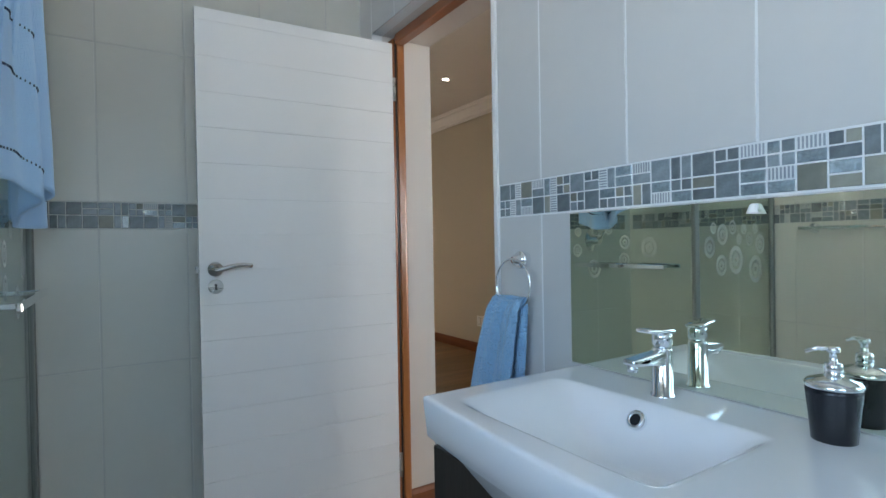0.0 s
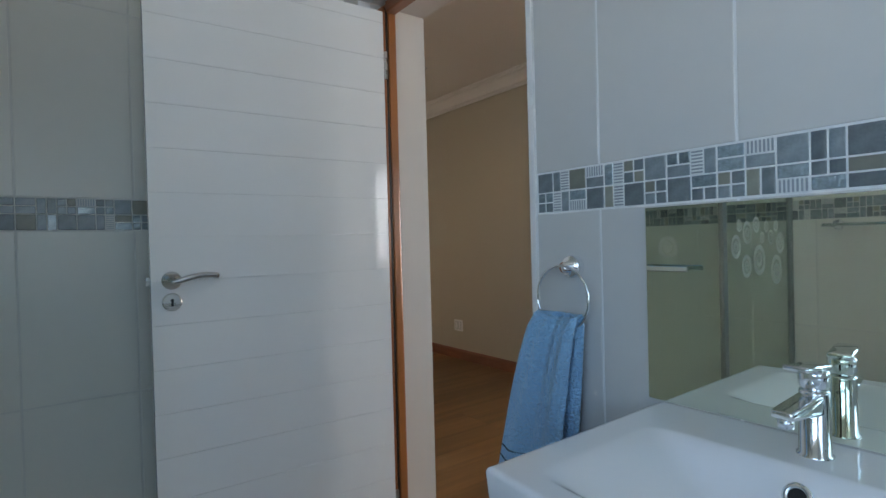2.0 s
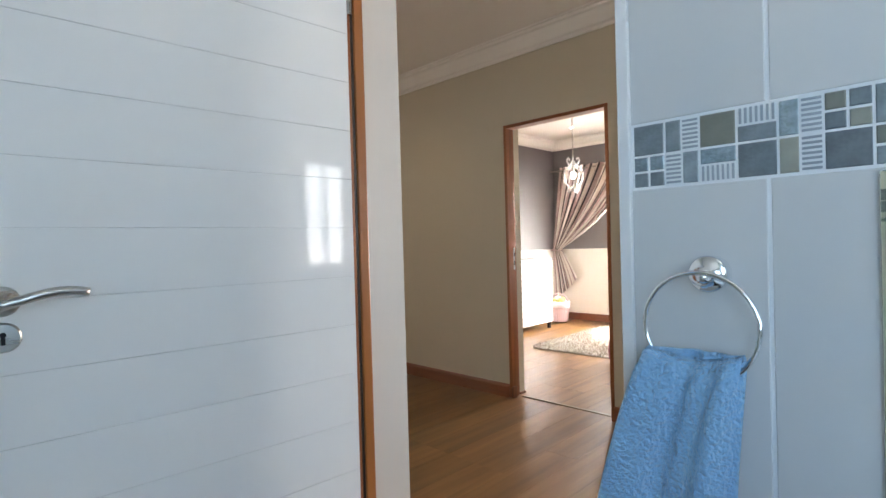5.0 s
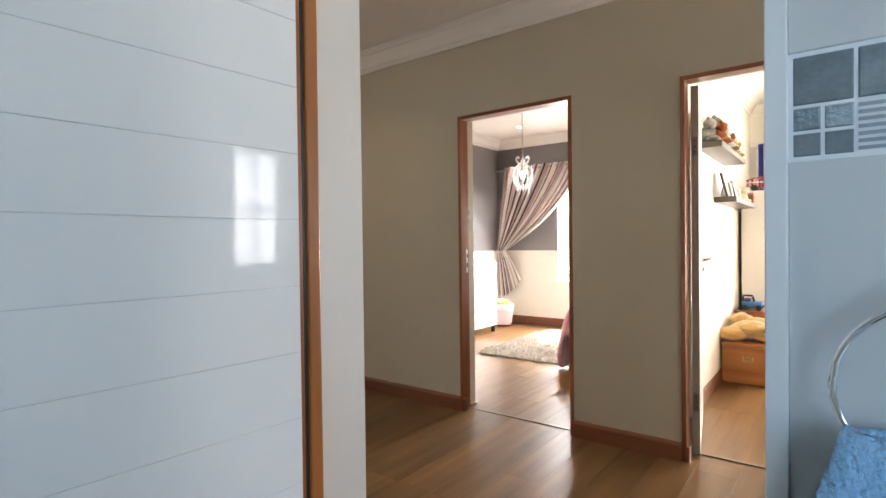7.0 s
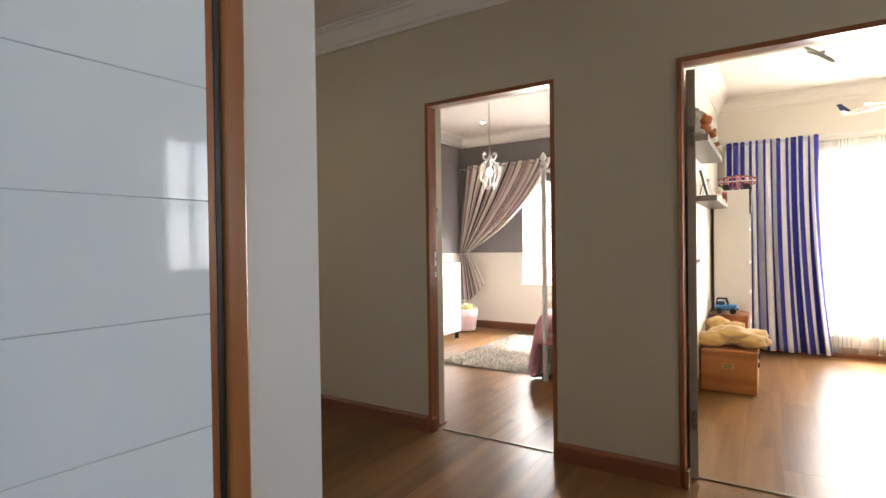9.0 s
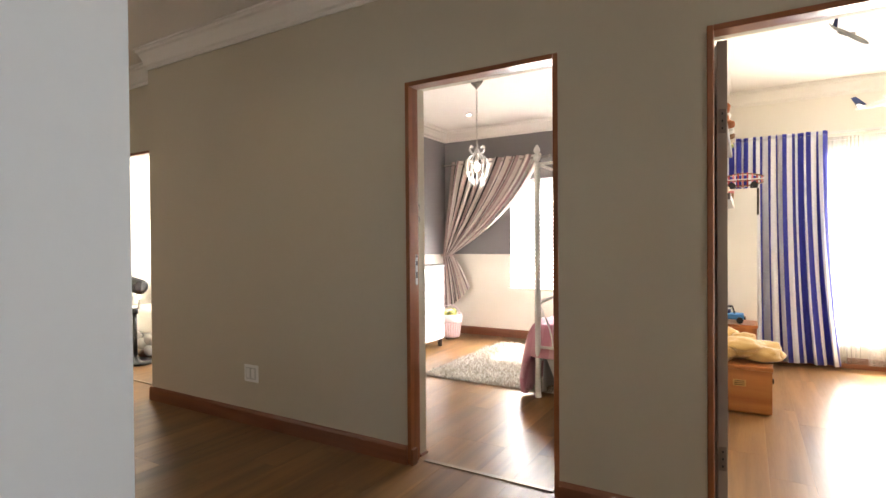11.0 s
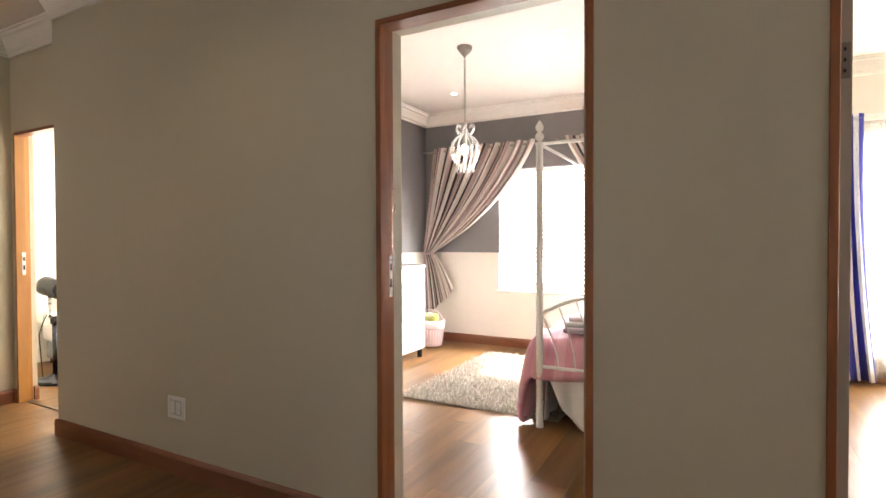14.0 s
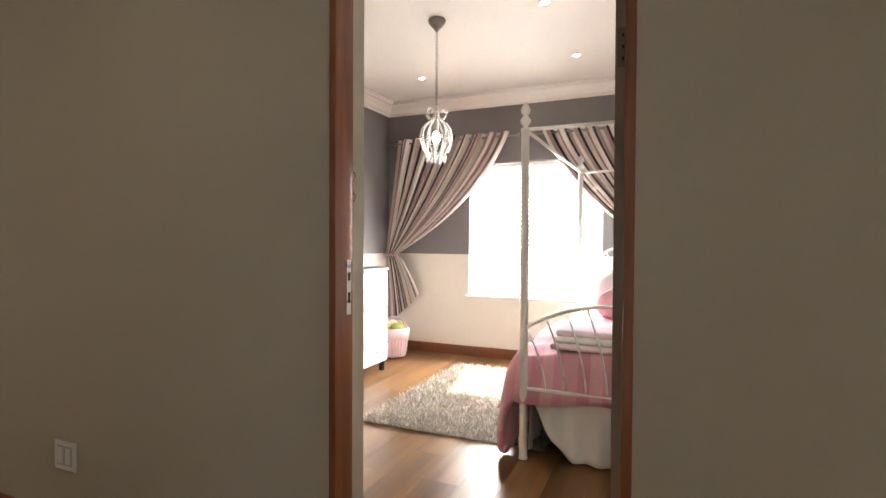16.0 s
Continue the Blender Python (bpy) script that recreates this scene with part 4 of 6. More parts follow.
def drape(u, v):
    x = 0.20 + 0.30 * u + 0.010 * math.sin(v * 5)
    zz = 2.00 - 0.03 * math.cos(u * 3) - (v ** 1.05) * (0.70 + 0.03 * math.sin(u * 5.0))
    y = -1.130 + 0.030 * math.sin(u * 11 + 0.5) * (0.3 + 0.7 * v) + 0.008 * math.sin(u * 27 + v * 3)
    if v < 0.06:
        y -= 0.045 * (1 - v / 0.06)
    return (x, y, zz)


solid(part("front_fall", sheet(drape, 60, 50), M_TOWEL2, bath, "", True), 0.009)


def drape2(u, v):
    p = drape(u, v * 0.93)
    return (p[0] - 0.055, p[1] + 0.004 - 0.020 * math.sin(u * 6), p[2] - 0.035 if v > 0.06 else p[2])


solid(part("under_fall", sheet(drape2, 50, 46), M_TOWEL2, bath, "", True), 0.009)
solid(part("back_fall", sheet(lambda u, v: (0.2 + 0.3 * u, -1.200 - 0.012 * math.sin(u * 9), 2.0 - 0.55 * v), 30, 20), M_TOWEL2, bath, "", True), 0.008)
for v in (0.45, 0.63, 0.90):
    bm = bmesh.new()
    for i in range(48):
        p = Vector(drape((i + 0.5) / 48, v)) + Vector((0, 0.0055, 0))
        bx(bm, p.x - 0.0023, p.x + 0.0023, p.y - 0.0015, p.y + 0.0015, p.z - 0.0028, p.z + 0.0028)
    part("stitching", bm, M_NAVY, bath, "row of navy stitches")


# ---------------- hallway ----------------
def downlight(at):
    d = thing("downlight", (0, 0, 0), "small round recessed ceiling downlight, lit", "downlight", "recessed ceiling downlights")
    bm = bmesh.new()
    lathe(bm, [(0.025, 0.004), (0.027, -0.003), (0.042, -0.004), (0.045, 0.0), (0.045, 0.004)], (0, 0, 0), None, 28)
    part("trim_ring", bm, M_WHITEM, d, "", True)
    bm = bmesh.new()
    lathe(bm, [(0.0, 0.001), (0.024, 0.001), (0.024, -0.0015), (0.0, -0.003)], (0, 0, 0), None, 20)
    part("lens", bm, M_LIGHT, d, "glowing lens")
    d.location = at
    return d


first = downlight((-1.95, 1.65, TOP - 0.001))
for x, y in ((-4.29, 1.9), (2.14, 1.0), (-2.44, 5.47), (-1.03, 5.41), (-1.06, 4.40)):
    copy_thing(first, Matrix.Translation((x, y, TOP - 0.001)))
for x, y in ((-1.95, 1.65), (-4.29, 1.9), (2.14, 1.0)):
    lamp = new("downlight_beam", bpy.data.lights.new("downlight_beam", "SPOT"))
    lamp.data.energy, lamp.data.color, lamp.data.spot_size, lamp.data.spot_blend, lamp.data.shadow_soft_size = 1.2, (1.0, 0.80, 0.56), radians(125), 0.8, 0.03
    lamp.location = (x, y, TOP - 0.012)

sw = thing("wall_switch", (-2.505, YA, 0.345), "white two-gang wall switch plate near the floor", "switch")
part("plate", box(-2.572, -2.438, YA - 0.009, YA, 0.288, 0.403, 0.004, None, 2), M_WHITEP, sw)
# grey sheet just proud of the plate, painting the shadow round the rockers
part("rocker_gap_shade", box(-2.552, -2.458, YA - 0.0098, YA - 0.0088, 0.308, 0.385), M_GROUTB, sw, "grey sheet standing in for the shadow gap round the rockers")
part("rocker", box(-2.545, -2.515, YA - 0.013, YA - 0.009, 0.315, 0.378, 0.0015), M_WHITEP, sw)
part("rocker", box(-2.497, -2.467, YA - 0.013, YA - 0.009, 0.315, 0.378, 0.0015), M_WHITEP, sw)

barn = thing("sliding_door", (-5.08, 1.6, 0.0), "dark red stained sliding door hanging from a black track", "sliding door")
for i in range(7):
    y0 = 0.90 + i * 0.189
    part("board", box(-5.085, -5.045, y0 + 0.001, y0 + 0.188, 0.03, 1.965, 0.003), M_REDDOOR, barn)
part("stile", box(-5.083, -5.050, 2.225, 2.345, 0.02, 1.965, 0.003), M_BARN, barn, "dark grey steel closing strip")
part("track", box(-5.119, -5.035, 0.75, 2.515, 1.985, 2.065, 0.004), M_BARN, barn, "black steel sliding track with a pelmet")
bm = bmesh.new()
lathe(bm, [(0.0, 0.0), (0.016, 0.0), (0.016, 0.003), (0.010, 0.005), (0.0, 0.005)], (-5.045, 2.195, 1.087), Matrix.Rotation(radians(90), 4, "Y"), 20)
part("pull", bm, M_STEEL, barn, "small pale round finger pull")

# ---------------- bedroom ----------------
HB = (-0.456, 2.545)
bturn = Matrix.Translation((HB[0], HB[1], 0))
bdoor = thing("door_2", (HB[0], HB[1], 0), "cream painted bedroom door standing wide open", "door", "", "structure")
part("core", box(0.0, 0.038, 0.003, 0.745, 0.01, 2.04, 0.002, bturn), M_CREAM, bdoor)
part("lipping", box(0.0, 0.038, 0.0, 0.003, 0.01, 2.04, 0.001, bturn), M_EDGE, bdoor, "taupe hanging edge")
lever(bdoor, bturn, 0.0, 0.69, 1.06, -1)


def leaf_hinge(parent, turn, x0, x1, z, side):
    """A butt hinge let into the hanging edge of a leaf, its knuckle at the corner."""
    h = part("hinge", box(x0 + 0.005, x1 - 0.005, -0.0015, 0.0005, z - 0.05, z + 0.05, 0.0005, turn), M_HINGE, parent, "dull bronzed butt hinge")
    for dz in (-0.03, 0.0, 0.03):
        bm = bmesh.new()
        rod(bm, turn @ Vector((side, -0.004, z + dz - 0.004)), turn @ Vector((side, -0.004, z + dz + 0.004)), 0.003, None, 8)
        part("screw", bm, M_DARK, h)


for hz in (0.30, 1.70):
    leaf_hinge(bdoor, bturn, 0.0, 0.038, hz, 0.019)
hk = thing("wall_hook", (-1.226, 2.535, 1.40), "small bent wire coat hook in the doorway reveal", "hook")
bm = bmesh.new()
for dz in (0.0, -0.065):
    tube(bm, [(-1.245, 2.535, 1.415 + dz), (-1.236, 2.534, 1.420 + dz), (-1.230, 2.533, 1.408 + dz), (-1.235, 2.532, 1.394 + dz), (-1.244, 2.532, 1.388 + dz)], 0.002, 8)
part("wire", bm, M_STEEL, hk, "", True)

# curtains, tied back to the sides
EYE_Z, ROD_Y = 2.255, YB - 0.085


def tied_curtain(outer, inner, tie_x, side):
    """A curtain from the rod, swept back to a tie at the wall, falling free below it."""
    tie_z, folds = 1.05, 9.0

    def upper(u, v):
        s = v ** (0.92 + 0.35 * u)
        xt = outer + (inner - outer) * u
        xb = tie_x - side * (0.030 - 0.13 * u)
        x = xt + (xb - xt) * s
        dip = 0.10 * u * math.sin(math.pi * v)
        zz = EYE_Z + 0.03 - (EYE_Z + 0.03 - tie_z) * v - dip
        amp = 0.038 * (1 - 0.62 * s)
        y = ROD_Y - 0.01 - 0.025 * s + amp * math.sin(u * folds * 2 * math.pi) + 0.012 * s * math.sin(u * 31 + v * 5)
        return (x, y, zz)

    def lower(u, v):
        xb = tie_x - side * (0.030 - 0.13 * u)
        spread = side * (0.02 + 0.26 * u ** 0.8) * v ** 0.75
        end = 0.34 + 0.30 * u ** 1.4
        y = ROD_Y - 0.035 + 0.0145 * math.sin(u * folds * 2 * math.pi) * (1 + 0.6 * v) + 0.012 * math.sin(u * 31 + 5)
        return (xb + spread - side * 0.01 * v, y, tie_z - v * (tie_z - end))

    c = thing("curtain", ((outer + inner) / 2, ROD_Y, 0.4), "striped pink, cream and charcoal eyelet curtain tied back", "curtain", "bedroom curtains")
    solid(part("drape", sheet(upper, 150, 70, 5.0), M_CURTAIN, c, "", True), 0.003)
    solid(part("tail", sheet(lower, 150, 40, 5.0), M_CURTAIN, c, "", True), 0.003)
    bm = bmesh.new()
    tube(bm, [(tie_x - side * 0.045, ROD_Y - 0.06, 1.045), (tie_x + side * 0.03, ROD_Y - 0.075, 1.04), (tie_x + side * 0.11, ROD_Y - 0.06, 1.045), (tie_x + side * 0.09, ROD_Y + 0.03, 1.05), (tie_x - side * 0.03, ROD_Y + 0.03, 1.05)], 0.012, 8, True)
    part("tieback", bm, M_CURTAIN, c, "", True)
    for i in range(9):
        bm = bmesh.new()
        px = outer + (inner - outer) * (i + 0.5) / 9
        tube(bm, [(px, ROD_Y + 0.021 * math.cos(a), EYE_Z - 0.012 + 0.021 * math.sin(a)) for a in [k * 2 * math.pi / 16 for k in range(16)]], 0.004, 6, True)
        part("eyelet", bm, M_PEWTER, c, "pewter eyelet ring", True)
    return c


tied_curtain(-3.03, -1.79, -3.13, 1)
tied_curtain(-0.18, -1.46, -0.16, -1)
crod = thing("curtain_rod", (-1.6, ROD_Y, EYE_Z), "pewter curtain rod with scrolled ends", "curtain rod")
bm = bmesh.new()
tube(bm, [(-3.16, ROD_Y, EYE_Z - 0.012), (-1.72, ROD_Y, EYE_Z - 0.012)], 0.011, 12)
part("rod", bm, M_PEWTER, crod, "", True)
bm = bmesh.new()
tube(bm, [(-1.53, ROD_Y, EYE_Z - 0.012), (-0.10, ROD_Y, EYE_Z - 0.012)], 0.011, 12)
part("rod", bm, M_PEWTER, crod, "", True)
for x, s in ((-3.16, -1), (-1.72, 1), (-1.53, -1)):
    bm = bmesh.new()
    tube(bm, [(x + s * 0.035 * a / 5 + s * 0.02 * math.sin(a), ROD_Y, EYE_Z - 0.012 + 0.024 * math.sin(a * 1.25) * (1 - a / 7)) for a in [k * 0.4 for k in range(15)]], 0.006, 8)
    part("finial", bm, M_PEWTER, crod, "scrolled finial", True)
for x in (-3.12, -0.14):
    bm = bmesh.new()
    rod(bm, (x, ROD_Y, EYE_Z - 0.012), (x, YB, EYE_Z - 0.012), 0.008)
    part("bracket", bm, M_PEWTER, crod)

blind = thing("venetian_blind", (-1.57, YB + 0.03, 0.68), "white venetian blind let down over the bedroom window", "blind")
part("headrail", box(-2.225, -0.915, YB + 0.028, YB + 0.056, 1.95, 1.985, 0.004), M_BLIND, blind)
tilt = math.atan2(0.59, 0.45)
slat = None
for i in range(25):
    zz = 1.90 - i * 0.048
    if slat is None:
        bm = box(-0.65, 0.65, -0.017, 0.017, -0.0008, 0.0008, 0.0, Matrix.Rotation(tilt, 4, "X"))
        slat = part("slat", bm, M_BLIND, blind)
        me = slat.data
    else:
        slat = new("slat", me)
        slat.parent, slat.matrix_parent_inverse = blind, blind.matrix_basis.inverted()
    slat.location = (-1.57, YB + 0.042, zz)
for x in (-2.05, -1.57, -1.09):
    bm = bmesh.new()
    rod(bm, (x, YB + 0.045, 0.69), (x, YB + 0.045, 1.94), 0.0015, None, 6)
    part("cord", bm, M_BLIND, blind)
part("bottom_rail", box(-2.22, -0.92, YB + 0.032, YB + 0.058, 0.675, 0.692, 0.003), M_BLIND, blind)

# crystal pendant
PX, PY = -1.785, 4.36
pend = thing("pendant_light", (PX, PY, TOP), "small crystal cage pendant light on a chain, lit", "pendant light")
bm = bmesh.new()
lathe(bm, [(0.0, 0.0), (0.058, 0.0), (0.060, -0.010), (0.052, -0.022), (0.046, -0.034), (0.026, -0.062), (0.014, -0.070), (0.010, -0.082), (0.0, -0.084)], (PX, PY, TOP - 0.001), None, 28)
for k in range(28):
    a = k * 2 * math.pi / 28
    rod(bm, (PX + 0.056 * math.cos(a), PY + 0.056 * math.sin(a), TOP - 0.016), (PX + 0.040 * math.cos(a), PY + 0.040 * math.sin(a), TOP - 0.044), 0.0035, None, 5)
part("canopy", bm, M_PEWTER, pend, "fluted silvered ceiling cup", True)
bm = bmesh.new()
zz, k = TOP - 0.085, 0
while zz > 2.068:
    ax = (1, 0) if k % 2 else (0, 1)
    tube(bm, [(PX + ax[0] * 0.008 * math.cos(a), PY + ax[1] * 0.008 * math.cos(a), zz - 0.012 + 0.014 * math.sin(a)) for a in [i * math.pi / 5 for i in range(10)]], 0.0023, 5, True)
    zz -= 0.021
    k += 1
part("chain", bm, M_PEWTER, pend)
for k in range(12):
    a = k * math.pi / 6
    c, s = math.cos(a), math.sin(a)
    pts = [(PX + r * c, PY + r * s, z) for r, z in ((0.010, 2.070), (0.016, 2.040), (0.030, 2.015), (0.070, 1.992), (0.096, 1.958), (0.106, 1.912), (0.102, 1.862), (0.088, 1.822), (0.066, 1.798))]
    bm = bmesh.new()
    tube(bm, pts, 0.0016, 6)
    rib = part("rib", bm, M_PEWTER, pend, "silvered curved rib", True)
    bm = bmesh.new()
    for i in range(1, 22):
        t = i / 22 * (len(pts) - 1)
        j = int(t)
        p = Vector(pts[j]).lerp(Vector(pts[j + 1]), t - j)
        blob(bm, p + Vector((c * 0.005, s * 0.005, 0)), (0.0068, 0.0068, 0.0068), None, 0, 0, 1)
    part("bead_string", bm, M_CRYSTAL, rib, "string of clear crystal beads")
    bm = bmesh.new()
    low = 0.024 if k % 3 == 0 else 0.008 if k % 3 == 1 else 0
    for j, zz in enumerate((1.786, 1.770, 1.752)):
        blob(bm, (PX + 0.066 * c, PY + 0.066 * s, zz - low * (j + 1) / 3), (0.0085, 0.0085, 0.012), None, 0, 0, 1)
    part("drop", bm, M_CRYSTAL, pend, "hanging crystal drops")
    if k % 2 == 0:
        bm = bmesh.new()
        tube(bm, [(PX + r * c, PY + r * s, z) for r, z in ((0.022, 2.018), (0.056, 2.030), (0.076, 2.058), (0.074, 2.086), (0.052, 2.094), (0.042, 2.076))], 0.0024, 6)
        for r, z in ((0.045, 2.026), (0.062, 2.036), (0.074, 2.054), (0.078, 2.072), (0.070, 2.088), (0.056, 2.095), (0.044, 2.084)):
            blob(bm, (PX + r * c, PY + r * s, z), (0.0085, 0.0085, 0.0085), None, 0, 0, 1)
        part("scroll", bm, M_CRYSTAL, pend, "beaded scroll arm")
for r, z in ((0.104, 1.875), (0.066, 1.792)):
    bm = bmesh.new()
    tube(bm, [(PX + r * math.cos(i * math.pi / 16), PY + r * math.sin(i * math.pi / 16), z) for i in range(32)], 0.0022, 6, True)
    part("hoop", bm, M_PEWTER, pend, "silvered hoop", True)
bm = bmesh.new()
blob(bm, (PX, PY, 1.905), (0.028, 0.028, 0.042), None, 0, 0, 2)
part("bulb", bm, M_BULB, pend, "glowing bulb", True)
bm = bmesh.new()
lathe(bm, [(0.0, 0.0), (0.016, 0.0), (0.018, 0.05), (0.010, 0.12), (0.0, 0.125)], (PX, PY, 1.945), None, 16)
part("socket", bm, M_PEWTER, pend, "", True)
lamp = new("pendant_glow", bpy.data.lights.new("pendant_glow", "POINT"))
lamp.data.energy, lamp.data.color, lamp.data.shadow_soft_size, lamp.location = 0.35, (1.0, 0.88, 0.72), 0.02, (PX, PY, 1.845)

# four-poster bed in white metal
BX0, BX1, BY0, BY1 = -1.055, -0.135, 3.94, 5.86
bed = thing("four_poster_bed", ((BX0 + BX1) / 2, (BY0 + BY1) / 2, 0), "white metal four-poster single bed with an arched footboard", "bed")
for x, y in ((BX0, BY0), (BX1, BY0), (BX0, BY1), (BX1, BY1)):
    bm = bmesh.new()
    lathe(bm, [(0.0, 0.0), (0.026, 0.0), (0.024, 0.01), (0.0225, 0.03), (0.0225, 1.80), (0.026, 1.805), (0.026, 1.82), (0.014, 1.83), (0.0, 1.832)], (x, y, 0), None, 20)
    post = part("post", bm, M_WHITEM, bed, "", True)
    bm = bmesh.new()
    lathe(bm, [(0.0, 1.831), (0.012, 1.832), (0.027, 1.85), (0.030, 1.868), (0.018, 1.884), (0.012, 1.892), (0.024, 1.905), (0.027, 1.925), (0.016, 1.948), (0.006, 1.962), (0.0, 1.966)], (x, y, 0), None, 20)
    part("finial", bm, M_WHITEM, post, "turned urn-shaped finial", True)
for a, b in (((BX0, BY0), (BX1, BY0)), ((BX0, BY1), (BX1, BY1)), ((BX0, BY0), (BX0, BY1)), ((BX1, BY0), (BX1, BY1))):
    bm = bmesh.new()
    rod(bm, (*a, 1.815), (*b, 1.815), 0.011)
    part("canopy_rail", bm, M_WHITEM, bed, "", True)
for y, base, peak in ((BY0, 0.715, 0.15), (BY1, 0.90, 0.28)):
    bm = bmesh.new()
    arc = lambda x: base + peak * math.sin(math.pi * (x - BX0) / (BX1 - BX0)) ** 0.8
    tube(bm, [(x, y, arc(x)) for x in [BX0 + (BX1 - BX0) * i / 28 for i in range(29)]], 0.011, 10)
    part("arch", bm, M_WHITEM, bed, "", True)
    bm = bmesh.new()
    rod(bm, (BX0, y, 0.39), (BX1, y, 0.39), 0.011)
    part("crossbar", bm, M_WHITEM, bed, "", True)
    for sg, xe in ((1, BX0), (-1, BX1)):
        for i in range(4):
            xt, xb = xe + sg * (0.012 + 0.108 * i), xe + sg * (0.120 + 0.108 * i)
            zt = arc(xt)
            bm = bmesh.new()
            tube(bm, [(xt + (xb - xt) * (1 - (1 - t) ** 1.7), y, zt + (0.39 - zt) * t) for t in [k / 12 for k in range(13)]], 0.0055, 8)
            part("spindle", bm, M_WHITEM, bed, "", True)
for x in (BX0, BX1):
    part("side_rail", box(x - 0.012, x + 0.012, BY0, BY1, 0.27, 0.32, 0.003), M_WHITEM, bed)
mat_ = thing("mattress", ((BX0 + BX1) / 2, 4.9, 0.3), "white mattress on the bed frame", "mattress")
part("body", box(BX0 + 0.03, BX1 - 0.03, BY0 + 0.04, BY1 - 0.03, 0.30, 0.50, 0.04, None, 3), M_SHEET, mat_, "", True)
val = thing("bed_valance", ((BX0 + BX1) / 2, 4.9, 0.0), "white fabric valance hanging to the floor round the bed", "valance")
solid(part("skirt", sheet(lambda u, v: (BX0 + 0.04 + (BX1 - BX0 - 0.08) * u, BY0 + 0.045 + 0.016 * math.sin(u * 40) * v - 0.03 * v, 0.40 - v * (0.385 - 0.32 * max(0.0, 1 - u / 0.30) ** 1.8)), 90, 14), M_SHEET, val, "", True), 0.003)
solid(part("skirt", sheet(lambda u, v: (BX0 + 0.035 + 0.012 * math.sin(u * 60) * v - 0.02 * v, BY0 + 0.05 + (BY1 - BY0 - 0.1) * u, 0.40 - v * 0.37), 120, 10), M_SHEET, val, "", True), 0.003)


def duvet_place(u, v):
    # across the bed, hanging over both long sides
    half = (BX1 - BX0) / 2
    cx = (BX0 + BX1) / 2
    s = (u - 0.5) * 2
    over = half + 0.10
    if abs(s) < 0.66:
        x, zz = cx + s / 0.66 * over * 0.92, 0.545 + 0.03 * math.cos(s * 2.2)
    else:
        t = (abs(s) - 0.66) / 0.34
        sg = 1 if s > 0 else -1
        swell = 0.92 + 0.18 * math.sin(min(1, t * 1.6) * math.pi / 2) - 0.10 * t * t
        x, zz = cx + sg * min(over * swell, half + 0.055 if sg > 0 else 9), 0.565 - 0.02 * t - 0.50 * t ** 1.25
    y = BY0 - 0.02 + v * 1.45
    if v < 0.08:
        zz -= 0.25 * (1 - v / 0.08) ** 1.5
        y += 0.012
    zz += 0.012 * math.sin(u * 17 + v * 9) + 0.008 * math.sin(v * 31 + u * 5)
    x += 0.012 * math.sin(v * 19 + u * 3)
    return (x, y, max(zz, 0.03))


duvet = thing("duvet", ((BX0 + BX1) / 2, 4.6, 0.3), "pink checked duvet hanging over the side of the bed", "duvet")
solid(part("cover", sheet(duvet_place, 90, 70, 6.0), M_PINK, duvet, "", True), 0.035)
blanket = thing("folded_blanket", (-0.55, 4.2, 0.6), "folded lilac and white blankets on the foot of the bed", "blanket")
for i, mm in enumerate((M_LILAC, M_SHEET, M_LILAC)):
    part("fold", box(-0.93 + 0.012 * i, -0.17, 4.02 + 0.02 * i, 4.46 - 0.01 * i, 0.60 + i * 0.035, 0.636 + i * 0.035, 0.016, None, 3), mm, blanket, "", True)
rng = random.Random(9)
for i, (x, y, zz, s, mm, rx) in enumerate(((-0.60, 5.62, 0.78, (0.30, 0.09, 0.23), M_SHEET, -20), (-0.60, 5.42, 0.70, (0.24, 0.08, 0.14), M_PINK, -30), (-0.42, 5.36, 0.70, (0.20, 0.08, 0.16), M_SHEET, -30))):
    bm = bmesh.new()
    blob(bm, (0, 0, 0), s, None, 0.10, i * 3.0, 4)
    for vert in bm.verts:
        vert.co.x = math.copysign(abs(vert.co.x / s[0]) ** 0.7 * s[0], vert.co.x)
        vert.co.z = math.copysign(abs(vert.co.z / s[2]) ** 0.7 * s[2], vert.co.z)
    bmesh.ops.transform(bm, matrix=pose(x, y, zz, rx, 0, 6 * i), verts=bm.verts)
    part("cushion", bm, mm, thing("pillow", (x, y, zz - s[2]), "soft pale pink pillow propped on the bed", "pillow", "pillows on the bed"), "", True)

# shaggy rug
rug = thing("shaggy_rug", (-1.57, 4.9, 0.0), "shaggy beige and grey rug on the bedroom floor", "rug")
part("backing", box(-2.17, -0.97, 4.07, 5.74, 0.0, 0.012), M_RUG, rug)
rng = random.Random(2)
vs, fs = [], []
for i in range(26000):
    x, y = rng.uniform(-2.19, -0.96), rng.uniform(4.05, 5.76)
    h, lean, a = rng.uniform(0.014, 0.040), rng.uniform(0.012, 0.045), rng.uniform(0, 6.283)
    h *= 0.75 + 0.9 * abs(noise.noise(Vector((x * 14, y * 14, 0.5))))
    w = rng.uniform(0.0022, 0.0045)
    dx, dy = math.cos(a), math.sin(a)
    k = len(vs)
    vs += [(x - dy * w, y + dx * w, 0.008), (x + dy * w, y - dx * w, 0.008), (x + dx * lean + dy * w * 0.6, y + dy * lean - dx * w * 0.6, h), (x + dx * lean - dy * w * 0.6, y + dy * lean + dx * w * 0.6, h)]
    fs.append((k, k + 1, k + 2, k + 3))
me = bpy.data.meshes.new("shag")
me.from_pydata(vs, [], fs)


